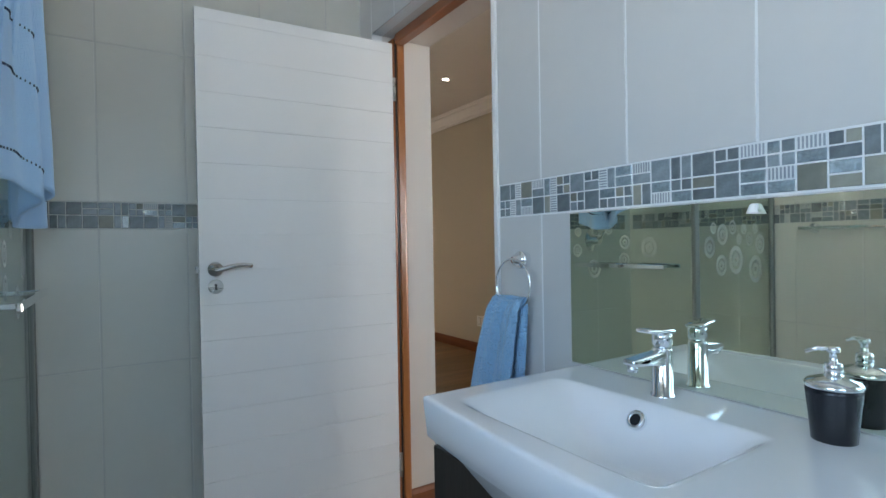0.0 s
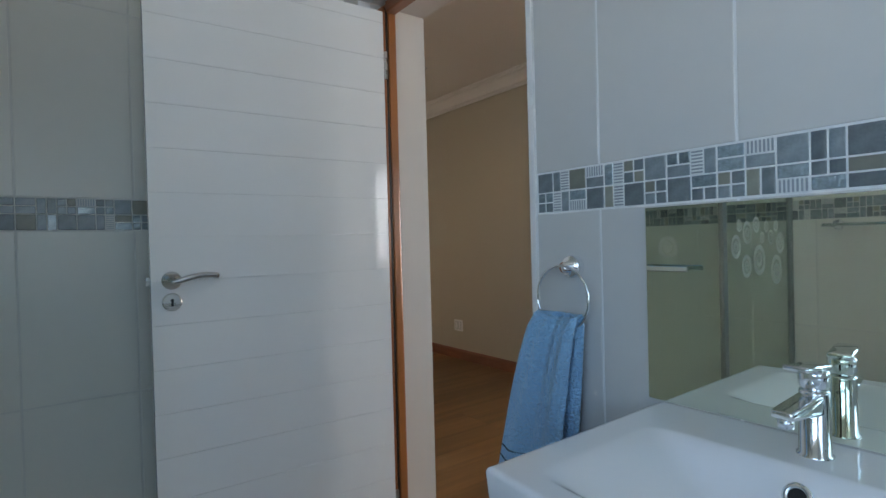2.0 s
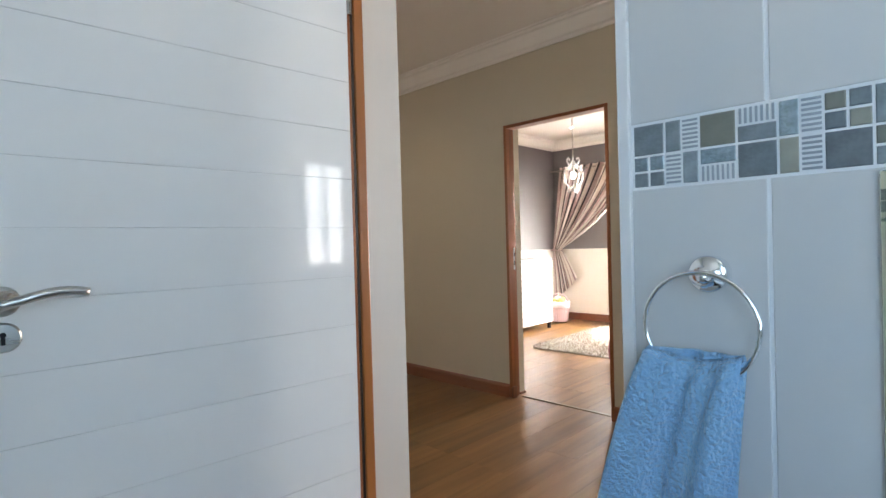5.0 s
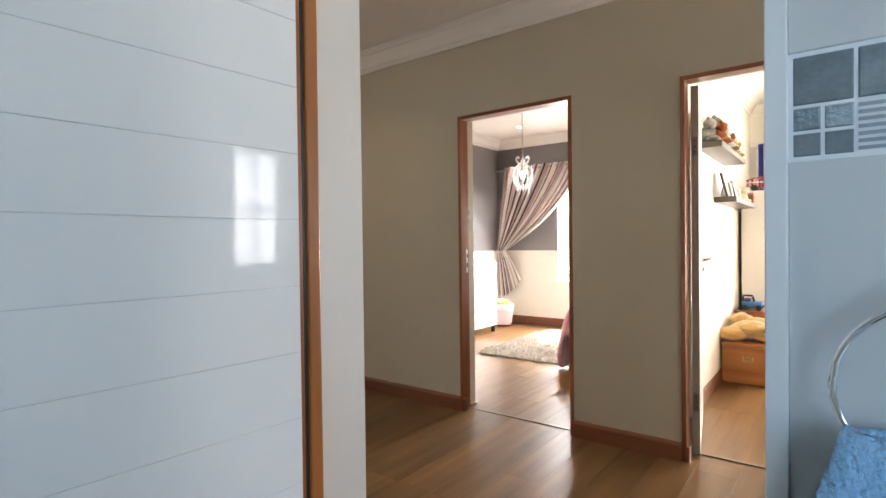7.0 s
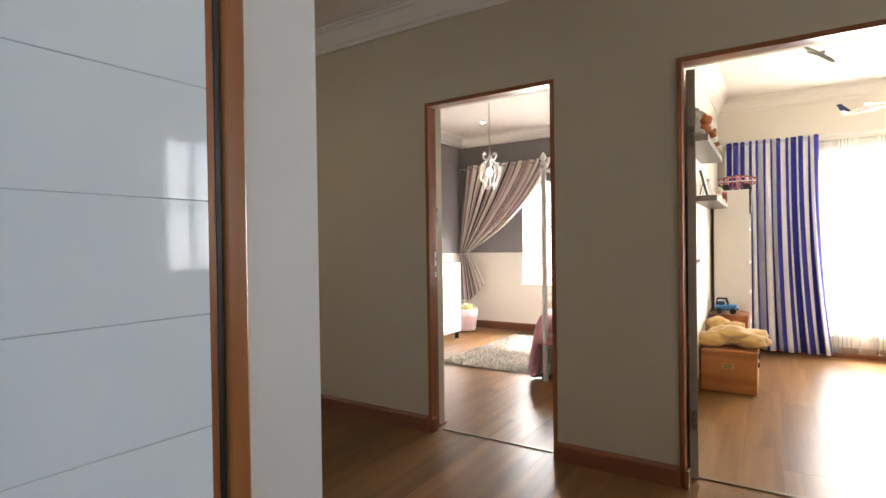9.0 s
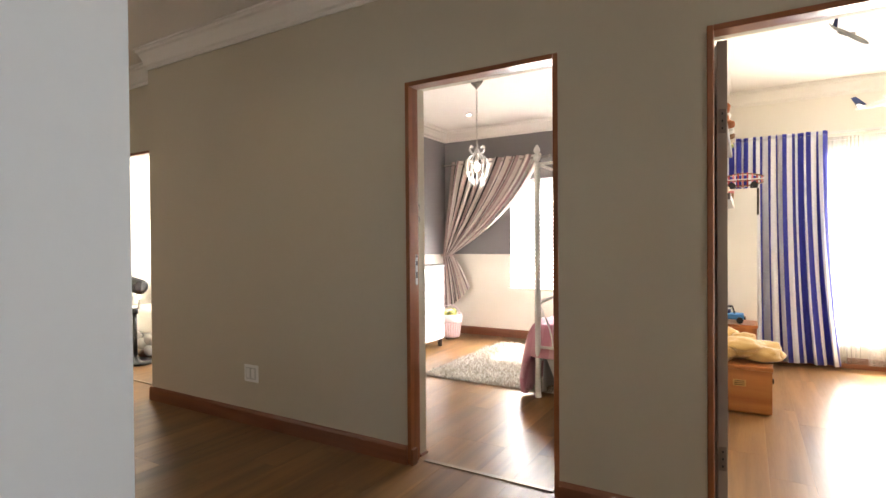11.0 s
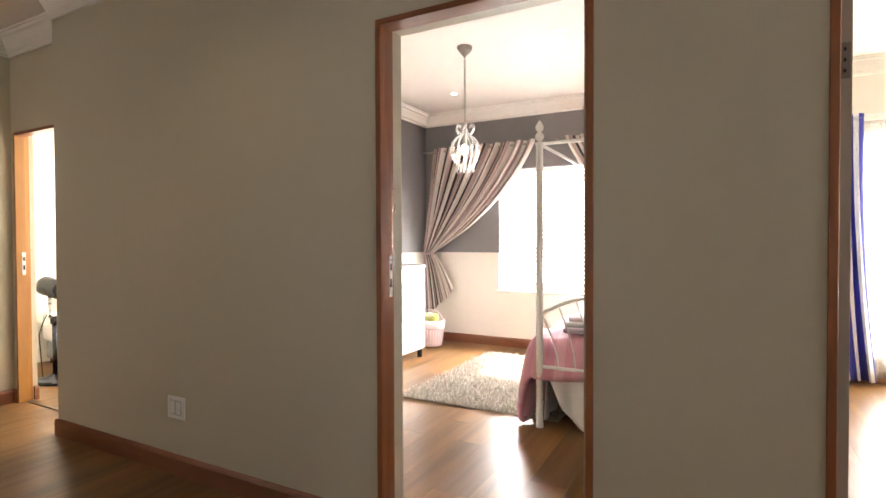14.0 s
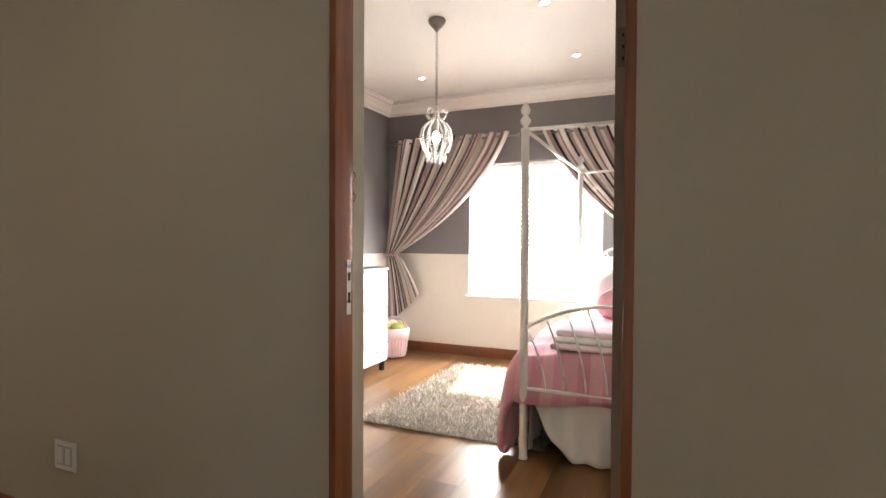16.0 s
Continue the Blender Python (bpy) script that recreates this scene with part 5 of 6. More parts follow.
def pile_material():
    m, n, l, p = material("rug_tufts")
    geo, ramp = n.new("ShaderNodeNewGeometry"), n.new("ShaderNodeValToRGB")
    els = ramp.color_ramp.elements
    els[0].color, els[1].color = (0.27, 0.24, 0.20, 1), (0.80, 0.75, 0.67, 1)
    els.new(0.45).color = (0.45, 0.40, 0.34, 1)
    l.new(geo.outputs["Random Per Island"], ramp.inputs[0]), l.new(ramp.outputs[0], p.inputs["Base Color"])
    p.inputs["Roughness"].default_value = 0.95
    t, mx = n.new("ShaderNodeBsdfTranslucent"), n.new("ShaderNodeMixShader")
    mx.inputs[0].default_value = 0.5
    l.new(ramp.outputs[0], t.inputs[0]), l.new(p.outputs[0], mx.inputs[1]), l.new(t.outputs[0], mx.inputs[2])
    l.new(mx.outputs[0], n["Material Output"].inputs[0])
    return m


me.materials.append(pile_material())
pile = new("shag", me)
pile.parent, pile.matrix_parent_inverse = rug, rug.matrix_basis.inverted()
tagged(pile, "long beige and grey tufts", "", "", "stuff")

# chest of drawers
drs = thing("chest_of_drawers", (-2.96, 4.83, 0), "white chest of drawers with five drawers", "chest of drawers")
part("carcass", box(-3.19, -2.735, 4.31, 5.34, 0.085, 0.925, 0.002), M_MELA, drs)
part("top", box(-3.195, -2.715, 4.29, 5.36, 0.925, 0.955, 0.003), M_SHELF, drs, "grey edged top board")
for y in (4.33, 5.30):
    for x in (-3.17, -2.76):
        part("leg", box(x - 0.018, x + 0.018, y - 0.018, y + 0.018, 0, 0.085), M_BLACK, drs, "short black leg")
for i in range(5):
    z0 = 0.10 + i * 0.164
    for y0, y1 in ((4.318, 4.821), (4.829, 5.332)):
        d = part("drawer", box(-2.735, -2.717, y0, y1, z0, z0 + 0.155, 0.004), M_MELA, drs)
        bm = bmesh.new()
        ym = (y0 + y1) / 2 + 0.11
        tube(bm, [(-2.717, ym - 0.06, z0 + 0.10), (-2.697, ym - 0.055, z0 + 0.10), (-2.697, ym + 0.055, z0 + 0.10), (-2.717, ym + 0.06, z0 + 0.10)], 0.005, 8)
        part("handle", bm, M_STEEL, d, "slim steel handle", True)

# fabric basket of wool beside the drawers
bk = thing("fabric_basket", (-2.90, 5.80, 0), "pink gingham lined basket holding green wool", "basket")
bm = bmesh.new()
lathe(bm, [(0.0, 0.02), (0.105, 0.02), (0.112, 0.06), (0.14, 0.29), (0.145, 0.30), (0.135, 0.295), (0.105, 0.07), (0.0, 0.065)], (-2.90, 5.80, 0), None, 28)
part("body", bm, M_BASKET, bk, "", True)
bm = bmesh.new()
lathe(bm, [(0.139, 0.21), (0.147, 0.22), (0.152, 0.305), (0.146, 0.312), (0.138, 0.30)], (-2.90, 5.80, 0), None, 28)
part("lining", bm, M_PILLOW, bk, "pale pink turned-over lining", True)
for k in range(26):
    a = k * 2 * math.pi / 26
    bm = bmesh.new()
    rod(bm, (-2.90 + 0.111 * math.cos(a), 5.80 + 0.111 * math.sin(a), 0.03), (-2.90 + 0.139 * math.cos(a), 5.80 + 0.139 * math.sin(a), 0.235), 0.0055, None, 6)
    part("cane", bm, M_PILLOW, bk)
bm = bmesh.new()
tube(bm, [(-2.90 + 0.145 * math.cos(a), 5.80, 0.29 + 0.13 * math.sin(a)) for a in [math.pi * k / 16 for k in range(17)]], 0.007, 8)
part("handle", bm, M_PILLOW, bk, "bent cane handle", True)
bm = bmesh.new()
for a in (0.4, 2.5, 4.6):
    rod(bm, (-2.90 + 0.08 * math.cos(a), 5.80 + 0.08 * math.sin(a), 0), (-2.90 + 0.08 * math.cos(a), 5.80 + 0.08 * math.sin(a), 0.02), 0.012)
part("feet", bm, M_SKIRT, bk, "small wooden feet")
for i, (dx, dy, mm) in enumerate(((-0.05, -0.05, M_WOOLG), (0.05, -0.04, M_WOOLG), (0.0, 0.06, M_WOOLG), (-0.02, -0.005, TOY["cream"]))):
    bm = bmesh.new()
    blob(bm, (-2.90 + dx, 5.80 + dy, 0.30 + 0.012 * i), (0.055, 0.055, 0.05), None, 0.1, i, 3)
    part("skein", bm, mm, thing("ball_of_wool", (-2.90 + dx, 5.8 + dy, 0.26), "ball of olive green wool in the basket", "wool", "balls of wool"), "", True)

# ---------------- playroom ----------------
pturn = Matrix.Translation((0.283, 2.530, 0)) @ pose(0, 0, 0, 0, 0, 9.5)
pdoor = thing("door_3", (0.283, 2.530, 0), "cream painted playroom door standing open against the wall", "door", "", "structure")
part("core", box(-0.038, 0.0, 0.003, 0.755, 0.01, 2.03, 0.002, pturn), M_CREAM, pdoor)
part("lipping", box(-0.038, 0.0, 0.0, 0.003, 0.01, 2.03, 0.001, pturn), M_EDGE, pdoor, "taupe hanging edge")
lever(pdoor, pturn, 0.0, 0.70, 1.06, -1)
for hz in (0.30, 1.70):
    leaf_hinge(pdoor, pturn, -0.038, 0.0, hz, -0.019)


def hanging(name, x0, x1, y, z0, z1, folds, amp, mat, flare, label, uvs, group):
    def f(u, v):
        w = amp * (0.55 + 0.45 * v)
        bunch = u + 0.028 * math.sin(u * 13.0 + 0.7 * v) + 0.014 * math.sin(u * 31.0 + 2.0)
        ph = bunch * folds * 2 * math.pi
        x = x0 + (x1 - x0) * u + flare * (u - 0.25) * v ** 2.2 + 0.010 * math.sin(ph * 2 + 1.0 + 0.5 * v)
        yy = y + w * math.sin(ph) + 0.35 * w * math.sin(u * folds * 4.4 * math.pi + v * 2)
        return (x, yy, z1 - (z1 - z0) * v)
    c = thing(name, ((x0 + x1) / 2, y, z0), label, "curtain", group)
    solid(part("drape", sheet(f, 200, 24, uvs), mat, c, "", True), 0.002)
    solid(part("heading", sheet(lambda u, v: (f(u, 0)[0], f(u, 0)[1] - 0.001, z1 + 0.035 - 0.033 * v), 200, 2, uvs), mat, c, "", True), 0.003)
    return c


hanging("curtain", 0.17, 1.0, YB - 0.11, 0.03, 2.195, 6, 0.036, M_BLUEC, 0.16, "blue and white striped curtain drawn to one side", 13, "playroom curtains")
hanging("voile_curtain", 0.98, 2.62, YB - 0.05, 0.05, 2.14, 22, 0.015, M_SHEER, 0.0, "sheer white voile over the playroom window", 5, "playroom curtains")
trk = thing("curtain_rod", (1.4, YB - 0.1, 2.2), "white curtain track above the playroom window", "curtain rod")
part("track", box(0.12, 2.75, YB - 0.068, YB - 0.035, 2.205, 2.225, 0.003), M_WHITEM, trk)
for x in (0.2, 1.4, 2.6):
    part("bracket", box(x - 0.01, x + 0.01, YB - 0.035, YB, 2.205, 2.22), M_WHITEM, trk)


def shelf(y0, y1, z0, label):
    s = thing("wall_shelf", (0.18, (y0 + y1) / 2, z0), label, "shelf", "floating shelves")
    part("board", box(0.10, 0.258, y0, y1, z0, z0 + 0.042, 0.002), M_SHELF, s)
    return s


shelf(3.42, 4.55, 1.83, "dark floating wall shelf crowded with soft toys")
shelf(4.05, 5.22, 1.485, "dark floating wall shelf with picture frames")
rng = random.Random(11)


def soft_toy(at, size, colour, seed):
    x, y, z = at
    t = thing("soft_toy", at, colour + " plush animal sitting on the shelf", "soft toy", "soft toys on the shelf")
    bm = bmesh.new()
    blob(bm, (x, y, z + size * 0.75), (size * 0.7, size * 0.65, size * 0.75), None, 0.2, seed, 3)
    blob(bm, (x + size * 0.25, y - size * 0.15, z + size * 1.65), (size * 0.52, size * 0.5, size * 0.5), None, 0.15, seed + 4, 3)
    for s in (-1, 1):
        blob(bm, (x + size * 0.2, y + s * size * 0.45, z + size * 2.05), (size * 0.17, size * 0.2, size * 0.22), None, 0.1, seed, 2)
        blob(bm, (x + size * 0.6, y + s * size * 0.5, z + size * 0.3), (size * 0.5, size * 0.25, size * 0.25), None, 0.1, seed + s, 2)
    part("plush", bm, TOY[colour], t, "", True)


for i, (x, y, sz, col) in enumerate(((0.150, 3.50, 0.080, "grey"), (0.215, 3.60, 0.072, "orange"), (0.150, 3.70, 0.100, "grey"), (0.210, 3.80, 0.070, "white"), (0.150, 3.90, 0.085, "cream"), (0.215, 3.98, 0.066, "brown"), (0.155, 4.08, 0.085, "green"), (0.215, 4.18, 0.060, "cream"), (0.150, 4.27, 0.080, "grey"), (0.205, 4.38, 0.062, "green"), (0.160, 4.48, 0.060, "navy"))):
    soft_toy((x, y, 1.872), sz, col, i * 1.7)
for i, (y, w, h, lean, mm) in enumerate(((4.14, 0.13, 0.20, 14, M_SHELF), (4.34, 0.10, 0.14, 10, M_WHITEM), (4.55, 0.12, 0.17, 12, M_SHELF), (4.80, 0.09, 0.12, 12, M_WHITEM))):
    turn = Matrix.Translation((0.19, y, 1.527)) @ pose(0, 0, 0, 0, -lean, 0)
    fr = thing("picture_frame", (0.19, y, 1.527), "small standing picture frame on the shelf", "picture frame", "picture frames")
    part("frame", box(-0.008, 0.008, -w / 2, w / 2, 0, h, 0.002, turn), mm, fr)
    part("picture", box(0.008, 0.010, -w / 2 + 0.015, w / 2 - 0.015, 0.015, h - 0.015, 0, turn), M_CREAM, fr, "pale faded print")
    part("prop", box(-0.06, -0.055, -0.01, 0.01, 0, h * 0.6, 0, turn @ pose(0, 0, 0, 0, 2 * lean, 0)), mm, fr)

bc = thing("bookcase", (0.24, 5.6, 0), "tall white bookcase with small things on its shelves", "bookcase")
for y0, y1 in ((5.30, 5.316), (5.834, 5.85)):
    part("side", box(0.140, 0.425, y0, y1, 0, 1.66, 0.001), M_MELA, bc)
part("back", box(0.130, 0.140, 5.30, 5.85, 0, 1.66), M_MELA, bc)
for zz in (0.06, 0.36, 0.66, 0.96, 1.28, 1.642):
    part("shelf", box(0.140, 0.425, 5.316, 5.834, zz, zz + 0.018, 0.001), M_MELA, bc)
rng = random.Random(5)
for zz in (0.078, 0.378, 0.678, 0.978, 1.298):
    for k in range(5):
        y0, h = 5.33 + k * 0.10, rng.uniform(0.10, 0.20)
        t = thing("book", (0.33, y0, zz), "small book or box standing in the bookcase", "book", "books in the bookcase")
        part("cover", box(0.24, 0.40 + rng.uniform(-0.03, 0.01), y0, y0 + rng.uniform(0.03, 0.07), zz, zz + h, 0.002), TOY[rng.choice(("brown", "rose", "blue", "cream", "grey", "black"))], t)
t = thing("picture_frame", (0.40, 5.32, 1.44), "dark framed picture leaning at the bookcase edge", "picture frame")
part("frame", box(0.426, 0.44, 5.29, 5.40, 1.43, 1.66, 0.002), M_BLACK, t)
part("picture", box(0.440, 0.442, 5.305, 5.385, 1.445, 1.645), TOY["cream"], t)
dr = thing("toy_vehicle", (0.30, 5.42, 1.66), "red and white open lattice toy racing car on the bookcase", "toy car")
for k in range(9):
    u = (k - 4) / 4
    r = 0.062 * (1 - 0.55 * u * u)
    bm = bmesh.new()
    tube(bm, [(0.32 + 0.145 * u, 5.42 + r * 1.1 * math.cos(a), 1.745 + r * math.sin(a)) for a in [i * math.pi / 7 for i in range(14)]], 0.0065, 6, True)
    part("hoop", bm, TOY["red"] if k % 2 else TOY["rose"], dr, "", True)
for k in range(6):
    a = k * math.pi / 3
    bm = bmesh.new()
    tube(bm, [(0.32 + 0.16 * u, 5.42 + 0.068 * (1 - 0.55 * u * u) * math.cos(a), 1.745 + 0.062 * (1 - 0.55 * u * u) * math.sin(a)) for u in [(i - 5) / 5 for i in range(11)]], 0.006, 6)
    part("stringer", bm, TOY["white"] if k % 2 else TOY["brown"], dr, "", True)
for sx in (-0.085, 0.085):
    for sy in (-0.08, 0.08):
        bm = bmesh.new()
        rod(bm, (0.32 + sx, 5.42 + sy - 0.012, 1.69), (0.32 + sx, 5.42 + sy + 0.012, 1.69), 0.030, None, 16)
        part("wheel", bm, TOY["black"], dr)
gift = thing("small_box", (0.25, 5.18, 1.527), "small brown patterned box on the shelf", "box")
part("body", box(0.175, 0.255, 5.10, 5.18, 1.527, 1.610, 0.003), TOY["brown"], gift)
part("lid", box(0.172, 0.258, 5.097, 5.183, 1.610, 1.628, 0.003), TOY["rose"], gift)
soft_toy((0.185, 4.97, 1.527), 0.062, "cream", 31.0)

chest = thing("wooden_chest", (0.305, 4.55, 0), "orange pine toy chest with brass fittings", "chest")
CH0, CH1, CY0, CY1, CZ = 0.118, 0.50, 4.26, 4.86, 0.335
part("front_panel", box(CH0, CH1, CY0, CY0 + 0.018, 0.012, 0.306, 0.002), M_PINE, chest)
part("side_panel", box(CH1 - 0.018, CH1, CY0 + 0.018, CY1, 0.012, 0.306, 0.002), M_PINE, chest)
part("back_panel", box(CH0, CH1 - 0.018, CY1 - 0.018, CY1, 0.012, 0.306, 0.002), M_PINE, chest)
part("base", box(CH0, CH1 - 0.018, CY0 + 0.018, CY1 - 0.018, 0.0, 0.02), M_PINE, chest)
part("lid", box(CH0 - 0.004, CH1 + 0.006, CY0 - 0.006, CY1 + 0.004, 0.308, CZ, 0.004), M_PINE, chest)
part("name_plate", box(0.265, 0.345, CY0 - 0.003, CY0, 0.19, 0.235, 0.001), M_BRASS, chest, "pale brass plate")
for i in range(3):
    part("engraving", box(0.275, 0.335, CY0 - 0.0036, CY0 - 0.003, 0.198 + i * 0.013, 0.202 + i * 0.013), M_DARK, chest, "engraved line")
part("latch", box(CH1, CH1 + 0.012, 4.52, 4.58, 0.235, 0.29, 0.002), M_BLACK, chest, "dark metal latch")
part("latch", box(CH1, CH1 + 0.014, 4.38, 4.42, 0.20, 0.23, 0.002), M_BLACK, chest, "dark metal catch")

bear = thing("plush_toy", (0.31, 4.55, CZ), "large limp tan plush toy lying on the chest", "soft toy")
for i, (x, y, z, s, rz) in enumerate(((0.30, 4.50, 0.42, (0.17, 0.15, 0.075), 0), (0.21, 4.66, 0.455, (0.10, 0.10, 0.085), 0), (0.43, 4.42, 0.395, (0.135, 0.075, 0.06), -20), (0.45, 4.64, 0.40, (0.13, 0.075, 0.06), 25), (0.18, 4.36, 0.395, (0.13, 0.075, 0.06), 20), (0.33, 4.40, 0.445, (0.11, 0.085, 0.06), 5), (0.53, 4.50, 0.385, (0.06, 0.06, 0.045), 0), (0.33, 4.60, 0.47, (0.09, 0.07, 0.045), 30))):
    bm = bmesh.new()
    blob(bm, (x, y, z), s, pose(0, 0, 0, 0, 0, rz), 0.18, i * 2.3, 4)
    part(("body", "head", "leg", "leg", "arm", "muzzle", "paw", "arm")[i], bm, M_PLUSH, bear, "", True)

low = thing("toy_box", (0.25, 5.08, 0), "low brown wooden toy box beside the bookcase", "box")
part("body", box(0.115, 0.42, 4.95, 5.26, 0.0, 0.50, 0.003), M_FRAME, low)
part("lid", box(0.112, 0.428, 4.945, 5.265, 0.50, 0.522, 0.003), M_FRAME, low)
trk = thing("toy_truck", (0.22, 5.08, 0.522), "blue and black toy truck on the toy box", "toy truck")
part("body", box(0.16, 0.33, 5.03, 5.13, 0.55, 0.60, 0.008), TOY["blue"], trk)
part("cab", box(0.175, 0.235, 5.037, 5.123, 0.60, 0.628, 0.008), TOY["navy"], trk, "dark cab")
for y in (5.042, 5.118):
    bm = bmesh.new()
    tube(bm, [(0.165, y, 0.598), (0.172, y, 0.655), (0.245, y, 0.655), (0.262, y, 0.598)], 0.005, 8)
    part("roll_bar", bm, TOY["black"], trk, "black roll bar", True)
part("bumper", box(0.33, 0.342, 5.028, 5.132, 0.553, 0.572, 0.003), TOY["black"], trk)
for x in (0.19, 0.30):
    for y in (5.025, 5.135):
        bm = bmesh.new()
        rod(bm, (x, y - 0.012, 0.547), (x, y + 0.012, 0.547), 0.025, None, 16)
        part("wheel", bm, TOY["black"], trk)


def model_plane(at, yaw, pitch, roll, size, body, wing):
    p = thing("model_aeroplane", at, body + " model aeroplane hanging from the ceiling by a thread", "model aeroplane", "model aeroplanes")
    turn = pose(*at, pitch, roll, yaw)
    bm = bmesh.new()
    lathe(bm, [(0.0, -0.5), (0.022, -0.48), (0.045, -0.40), (0.052, -0.30), (0.052, 0.15), (0.035, 0.36), (0.012, 0.5), (0.0, 0.505)], (0, 0, 0), Matrix.Rotation(radians(-90), 4, "X"), 16)
    bmesh.ops.transform(bm, matrix=turn @ Matrix.Diagonal((size, size, size, 1)), verts=bm.verts)
    part("fuselage", bm, TOY[body], p, "", True)
    for s in (-1, 1):
        for name, x, y0, chord, tip, sweep in (("wing", 0.52, -0.12, 0.17, 0.06, 0.24), ("tailplane", 0.20, 0.36, 0.09, 0.04, 0.09)):
            bm = bmesh.new()
            c = [(0.02 * s, y0, 0), (0.02 * s, y0 + chord, 0), (x * s, y0 + sweep + tip, 0.05), (x * s, y0 + sweep, 0.05)]
            lo = [bm.verts.new((a, b, z - 0.008)) for a, b, z in c]
            hi = [bm.verts.new((a, b, z + 0.008)) for a, b, z in c]
            bm.faces.new(lo), bm.faces.new(hi)
            for k in range(4):
                bm.faces.new((lo[k], lo[(k + 1) % 4], hi[(k + 1) % 4], hi[k]))
            bmesh.ops.transform(bm, matrix=turn @ Matrix.Diagonal((size, size, size, 1)), verts=bm.verts)
            part(name, bm, TOY[wing], p)
        for x in (0.2, 0.33):
            bm = bmesh.new()
            rod(bm, (x * s, -0.06 + x * 0.4 - 0.08, -0.02), (x * s, -0.06 + x * 0.4 + 0.05, -0.02), 0.022, None, 10)
            bmesh.ops.transform(bm, matrix=turn @ Matrix.Diagonal((size, size, size, 1)), verts=bm.verts)
            part("engine", bm, TOY[wing], p)
    bm = bmesh.new()
    c = [(0, 0.34, 0.03), (0, 0.47, 0.03), (0, 0.53, 0.20), (0, 0.46, 0.20)]
    lo = [bm.verts.new((-0.006, b, z)) for a, b, z in c]
    hi = [bm.verts.new((0.006, b, z)) for a, b, z in c]
    bm.faces.new(lo), bm.faces.new(hi)
    for k in range(4):
        bm.faces.new((lo[k], lo[(k + 1) % 4], hi[(k + 1) % 4], hi[k]))
    bmesh.ops.transform(bm, matrix=turn @ Matrix.Diagonal((size, size, size, 1)), verts=bm.verts)
    part("fin", bm, TOY["navy"], p)
    bm = bmesh.new()
    rod(bm, at, (at[0], at[1], TOP), 0.0008, None, 5)
    part("thread", bm, TOY["white"], p)


model_plane((0.86, 3.86, 2.385), 62, 42, -6, 0.24, "grey", "grey")
model_plane((1.37, 5.5, 2.325), 84, -9, -5, 0.5, "white", "white")

# ---------------- study seen past the corner ----------------
HX, HY = -5.07, 3.06
heat = thing("standing_lamp", (HX, HY, 0), "black cylinder-headed lamp on a pole with an oval foot", "lamp")
bm = bmesh.new()
lathe(bm, [(0.0, 0.0), (0.20, 0.0), (0.21, 0.012), (0.19, 0.03), (0.07, 0.045), (0.03, 0.075), (0.0, 0.076)], (HX, HY, 0), None, 32, 1.0, 0.7)
part("foot", bm, M_BLACK, heat, "black oval foot", True)
bm = bmesh.new()
rod(bm, (HX, HY, 0.07), (HX, HY, 0.50), 0.020)
rod(bm, (HX, HY, 0.50), (HX, HY, 0.56), 0.032)
part("pole", bm, M_BLACK, heat, "", True)
bm = bmesh.new()
for s in (-1, 1):
    tube(bm, [(HX, HY + s * 0.035, 0.55), (HX + 0.01, HY + s * 0.04, 0.66), (HX - 0.01, HY + s * 0.03, 0.74)], 0.014, 8)
part("yoke", bm, M_STEEL, heat, "silver yoke", True)
bm = bmesh.new()
lathe(bm, [(0.0, -0.13), (0.055, -0.13), (0.075, -0.12), (0.078, 0.10), (0.082, 0.11), (0.082, 0.14), (0.070, 0.145), (0.066, 0.12), (0.0, 0.118)], (HX, HY, 0.80), Matrix.Rotation(radians(-82), 4, "Y") , 28)
part("head", bm, M_BLACK, heat, "black cylindrical head", True)
bm = bmesh.new()
tube(bm, [(HX - 0.02, HY - 0.05, 0.58), (HX - 0.09, HY - 0.05, 0.50), (HX - 0.13, HY - 0.06, 0.40), (HX - 0.17, HY - 0.02, 0.012)], 0.004, 6)
part("cable", bm, M_BLACK, heat, "", True)
desk = thing("desk", (-5.2, 4.35, 0), "white desk with a dark top edge in the study", "desk")
part("top", box(-5.95, -4.5, 4.0, 4.7, 0.78, 0.81, 0.003), M_BLACK, desk, "dark desk top")
for x in (-5.9, -4.55):
    part("leg", box(x - 0.025, x + 0.025, 4.03, 4.67, 0, 0.78), M_MELA, desk)
part("modesty_panel", box(-5.875, -4.575, 4.6, 4.62, 0.35, 0.78), M_MELA, desk)
mon = thing("computer_monitor", (-5.45, 4.35, 0.81), "black computer monitor on the desk", "monitor")
part("screen", box(-5.72, -5.2, 4.34, 4.37, 0.92, 1.22, 0.004), M_BLACK, mon)
part("stand", box(-5.5, -5.42, 4.33, 4.38, 0.82, 0.95, 0.004), M_BLACK, mon)
part("foot", box(-5.57, -5.35, 4.28, 4.43, 0.81, 0.82, 0.003), M_BLACK, mon)
sofa = thing("day_bed", (-5.3, 3.75, 0), "pale upholstered day bed with grey side panel", "sofa")
part("seat", box(-5.95, -5.12, 3.35, 3.92, 0.22, 0.50, 0.04, None, 3), M_SHEET, sofa, "", True)
part("back_cushion", box(-5.95, -5.2, 3.74, 3.92, 0.50, 0.74, 0.05, None, 3), M_SHEET, sofa, "", True)
part("base", box(-5.93, -5.16, 3.38, 3.9, 0.05, 0.22, 0.01), TOY["grey"], sofa, "grey base panel")
